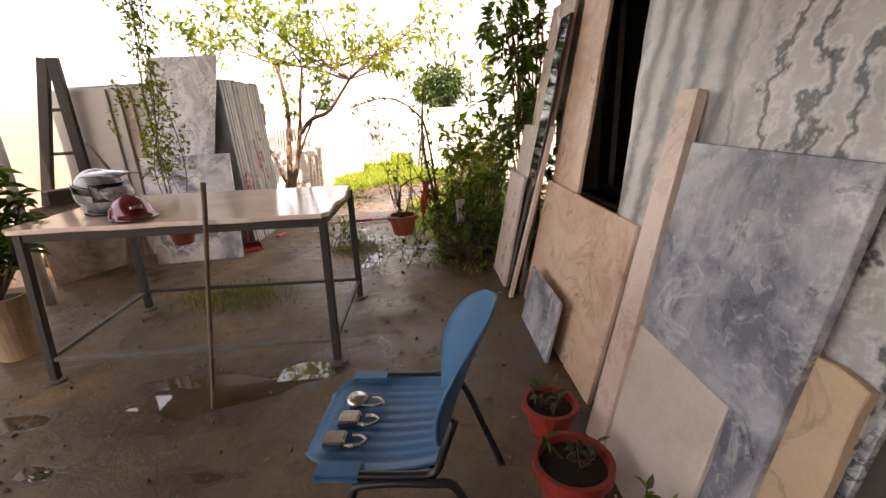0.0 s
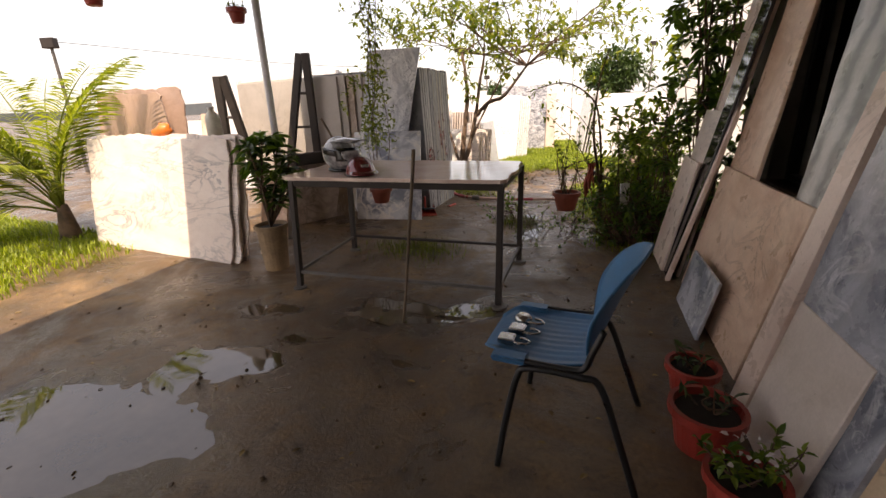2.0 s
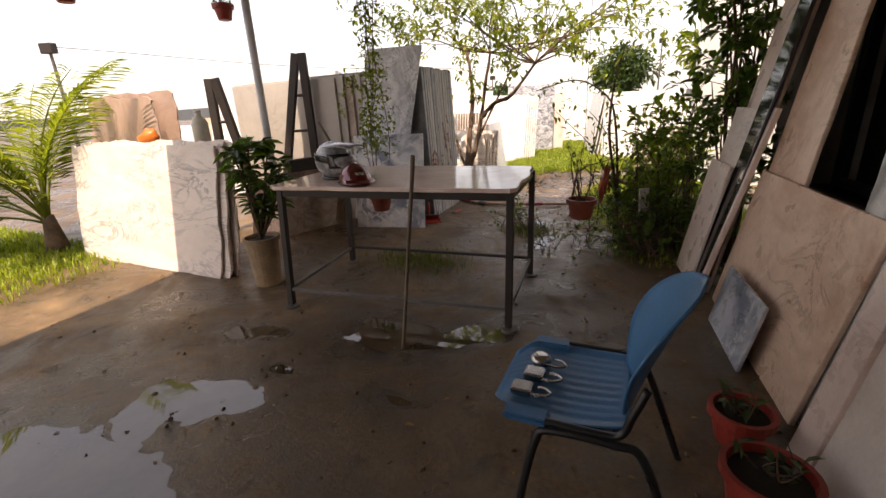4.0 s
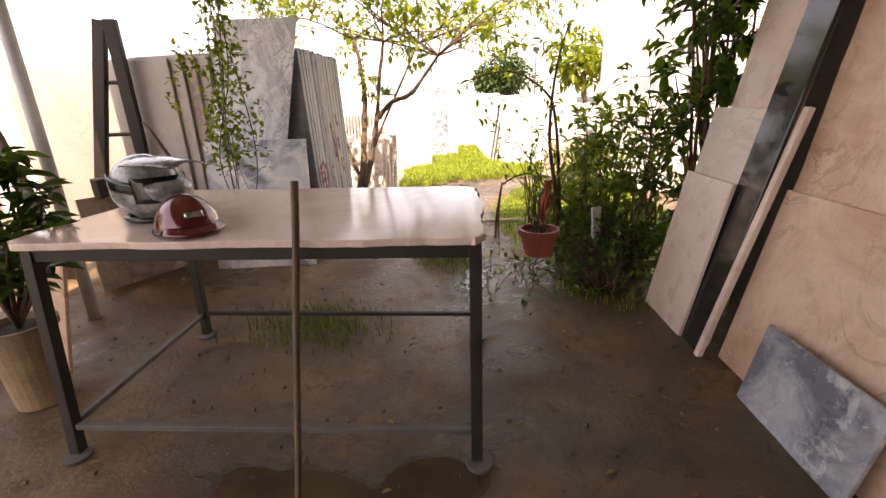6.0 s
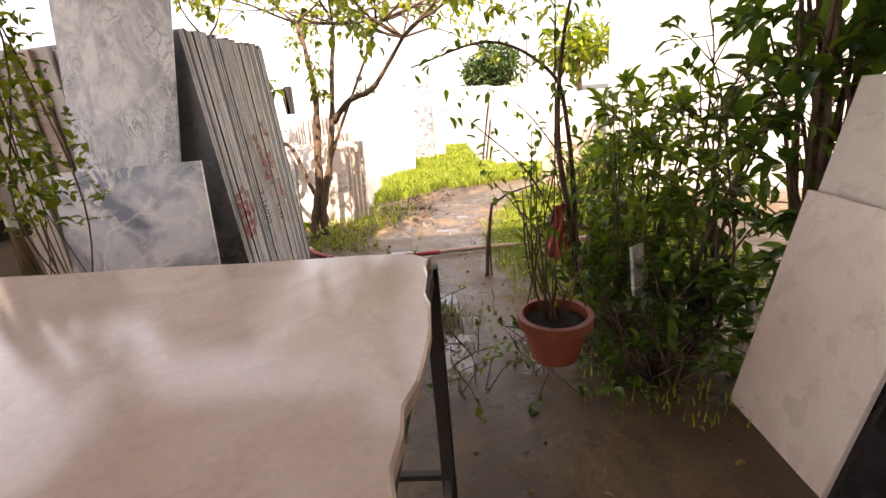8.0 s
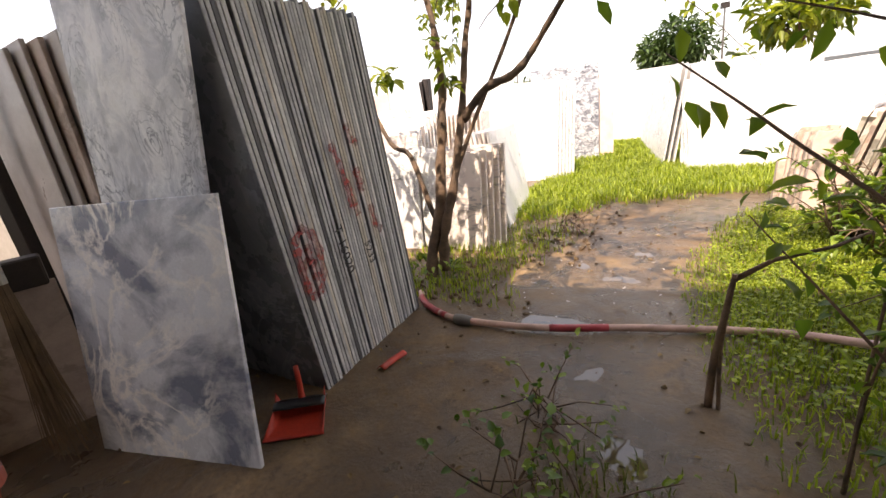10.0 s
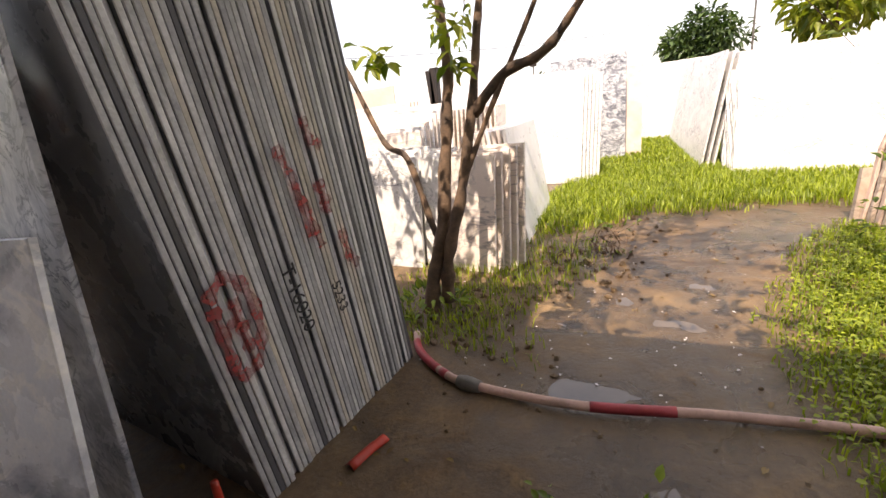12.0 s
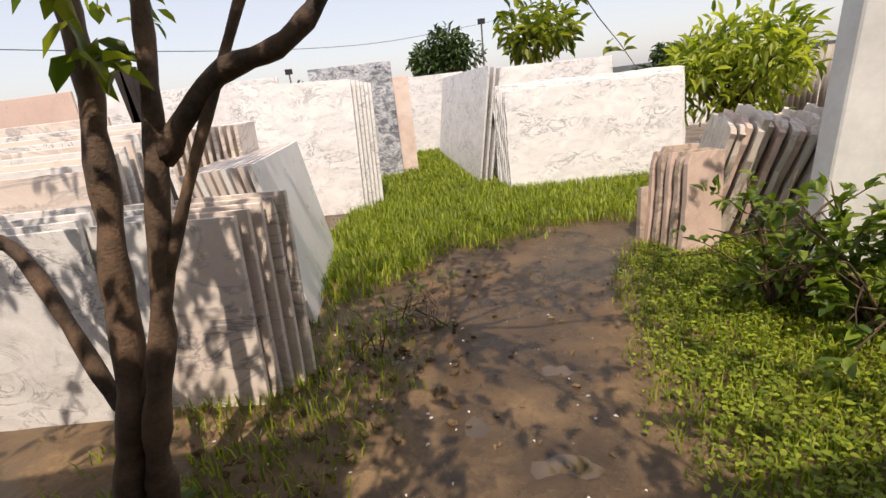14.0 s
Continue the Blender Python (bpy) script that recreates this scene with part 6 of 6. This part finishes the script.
def clods(name, n, area, keep, small, large, seed, label):
    """Small lumps of mud and pebbles."""
    r = random.Random(seed)
    bm = bmesh.new()
    for x, y, z in scatter(n, *area, keep, seed):
        q = r.uniform(small, large)
        bmesh.ops.create_icosphere(bm, subdivisions=1, radius=q, matrix=Matrix.LocRotScale((x, y, z + q * 0.2), Euler((r.random() * 6, r.random() * 6, r.random() * 6)), (1.3, 1, 0.7)))
    for v in bm.verts:
        v.co += Vector((noise.noise(v.co * 60), noise.noise(v.co * 60 + Vector((9, 0, 0))), 0)) * 0.004
    tagged(put(name, bm, M["ground"]), label, "clods", kind="stuff")


clods("mud_clods", 1500, (-3.6, 0.8, 0.2, 8.6), lambda x, y, c: 0.35 + 0.65 * soft(c, 0.3), 0.004, 0.014, 17, "small lumps of mud and pebbles on the yard")
clods("mud_clods", 700, (-2.9, -1.2, 5.9, 8.5), lambda x, y, c: soft(c + 0.15, 0.4) * soft(-1.25 - x, 0.6), 0.008, 0.028, 19, "churned lumps of dark mud round the tree")
its = []
for x, y, z in scatter(150, -2.7, -0.9, 5.7, 7.6, lambda x, y, c: 0.7, 23):
    a = r.uniform(0, 6.28)
    its.append(((x, y, z + 0.006), (math.cos(a), math.sin(a), 0.08), (0, 0, 1), r.uniform(0.010, 0.022)))
ob = new("fallen_petals", leaf_mesh("fallen_petals", its, M["flower"], 0.6))
tagged(ob, "white petals and paper bits fallen on the mud", "litter", kind="stuff")


# ---------------------------------------------------------------- distance
def leafy_tree(name, at, trunk_h, crown, n, leaf, label, mat, r, clumps=9, wide=0.4):
    t = thing(name, at, label, "tree")
    part("trunk", tube([(0, 0, -0.1), (0.05 * crown, 0, trunk_h * 0.5), (0, 0.05, trunk_h + crown * 0.3)], [0.07 * crown + 0.04, 0.05 * crown + 0.03, 0.03 * crown], 8), M["bark"], t, smooth=True)
    items = []
    for k in range(clumps):
        v = rvec(r)
        c = Vector((v.x * crown * 0.62, v.y * crown * 0.62, trunk_h + crown * (0.55 + 0.5 * v.z)))
        part("limb", tube([(0, 0, trunk_h * 0.9), c], [0.03 * crown, 0.012 * crown], 5), M["bark"], t)
        items += leaf_items(n // clumps, c, crown * r.uniform(0.38, 0.55), leaf, r, 0.85, 0.6)
    ob = new("crown", leaf_mesh("crown", items, M[mat], wide))
    ob.parent = t


r = random.Random(91)
leafy_tree("mango_tree", (2.15, 12.0, 0), 0.50, 0.95, 1500, 0.22, "young mango tree with long drooping leaves", "leaf_mango", r, 16, wide=0.26)
leafy_tree("round_tree", (-2.65, 30.0, 0), 1.7, 1.75, 2600, 0.34, "dense round dark green tree beyond the stacks", "leaf_far", r, 16)
leafy_tree("papaya_tree", (2.1, 30.0, 0), 2.3, 2.0, 620, 0.65, "open tall tree with large loose leaves", "leaf_tree", r, 12)
leafy_tree("far_tree", (9.5, 34.0, 0), 0.3, 1.5, 1200, 0.4, "dark green tree in the distance", "leaf_far", r, 9)
leafy_tree("far_tree", (14.0, 38.0, 0), 0.5, 1.9, 1200, 0.45, "dark green tree in the distance", "leaf_far", r, 9)
leafy_tree("far_tree", (-22.0, 60.0, 0), 1.2, 2.2, 700, 0.7, "dark green tree in the distance", "leaf_far", r, 8)


def flood_light(at, h, label):
    t = thing("light_pole", at, label, "lamp post", "poles round the yard")
    part("pole", tube([(0, 0, -0.1), (0, 0, h)], [0.05, 0.035], 8), M["rail"], t)
    part("lamp_head", box(-0.16, -0.10, h, 0.16, 0.06, h + 0.22, 0.01), M["steel"], t, m=pose(0, 0, 0, 0, 0, 20))


flood_light((-12.6, 5.9, 0), 2.85, "thin pole with a square flood light")
flood_light((-0.75, 28.0, 0), 3.9, "dark pole standing among far trees")
flood_light((-9.5, 26.0, 0), 2.6, "thin pole with a square flood light")
pp = thing("a_frame_stand", (-3.95, 8.75, 0), "dark steel A-shaped rack among pale slabs", "steel rack", "dark steel racks for slabs")
part("leg", box(-0.09, -0.04, 0, 0.0, 0.04, 1.62, 0.005), M["steel"], pp, m=pose(0, 0, 0, 0, 2, 0))
part("leg", box(0.0, -0.04, 0, 0.08, 0.04, 1.60, 0.005), M["steel"], pp, m=pose(0.02, 0, 0, 0, -4, 0))
for pts in ([(-12.6, 5.9, 3.0), (-9.0, 12.0, 2.55), (-5.0, 20.0, 2.8), (-0.75, 28.0, 3.9)], [(-0.75, 28.0, 3.9), (5.0, 27.0, 4.6), (14.0, 25.0, 7.0)]):
    tagged(put("power_cable", tube(smooth_path(pts, 12), 0.008, 5), M["black"]), "thin black cable slung between poles", "cable", "cables across the sky")


def make_fence():
    t = thing("corrugated_fence", (4.0, 14.2, 0), "weathered corrugated sheet fence on posts", "fence")
    for k in range(5):
        verts, faces = [], []
        for i in range(33):
            x = k * 0.82 + 0.8 * i / 32
            y = 0.022 * math.sin(i * math.pi / 2)
            verts += [(x, y, 0.02), (x, y, 1.24 + 0.02 * (k % 2))]
        faces = [(2 * i, 2 * i + 2, 2 * i + 3, 2 * i + 1) for i in range(32)]
        ob = new("sheet", mesh_from("sheet", verts, faces, M["fence"], True))
        sm = ob.modifiers.new("thickness", "SOLIDIFY")
        sm.thickness = 0.004
        ob.parent = t
    for k in range(4):
        part("post", tube([(k * 1.3, 0.06, -0.05), (k * 1.3, 0.06, 1.25)], 0.03, 6), M["wood"], t)


make_fence()
slab((-10.5, 7.6), (-7.9, 7.3), 1.3, 0.2, 0.03, M["peach"], "peach slab standing far off beyond the palm")
slab((-16.0, 9.6), (-11.0, 9.0), 1.1, 0.2, 0.03, M["white"], "pale slab standing far off beyond the palm")
slab((2.2, 15.0), (6.5, 15.4), 0.9, 0.1, 0.05, M["white"], "low pale slab behind the mango tree")


def make_hills():
    verts, faces = [], []
    n = 120
    for i in range(n):
        a = 2 * math.pi * i / n
        x, y = 380 * math.cos(a), 380 * math.sin(a)
        h = 4 + 3 * noise.noise(Vector((math.cos(a) * 2.2, math.sin(a) * 2.2, 4.2))) + 5 * math.exp(-((a - 2.25) / 0.35) ** 2)
        verts += [(x, y, -2), (x, y, h)]
    faces = [(2 * i, (2 * i + 2) % (2 * n), (2 * i + 3) % (2 * n), 2 * i + 1) for i in range(n)]
    ob = new("backdrop", mesh_from("backdrop", verts, faces, M["far_hill"], True))
    tagged(ob, "low hazy hills on the horizon", "hills", kind="structure")


make_hills()
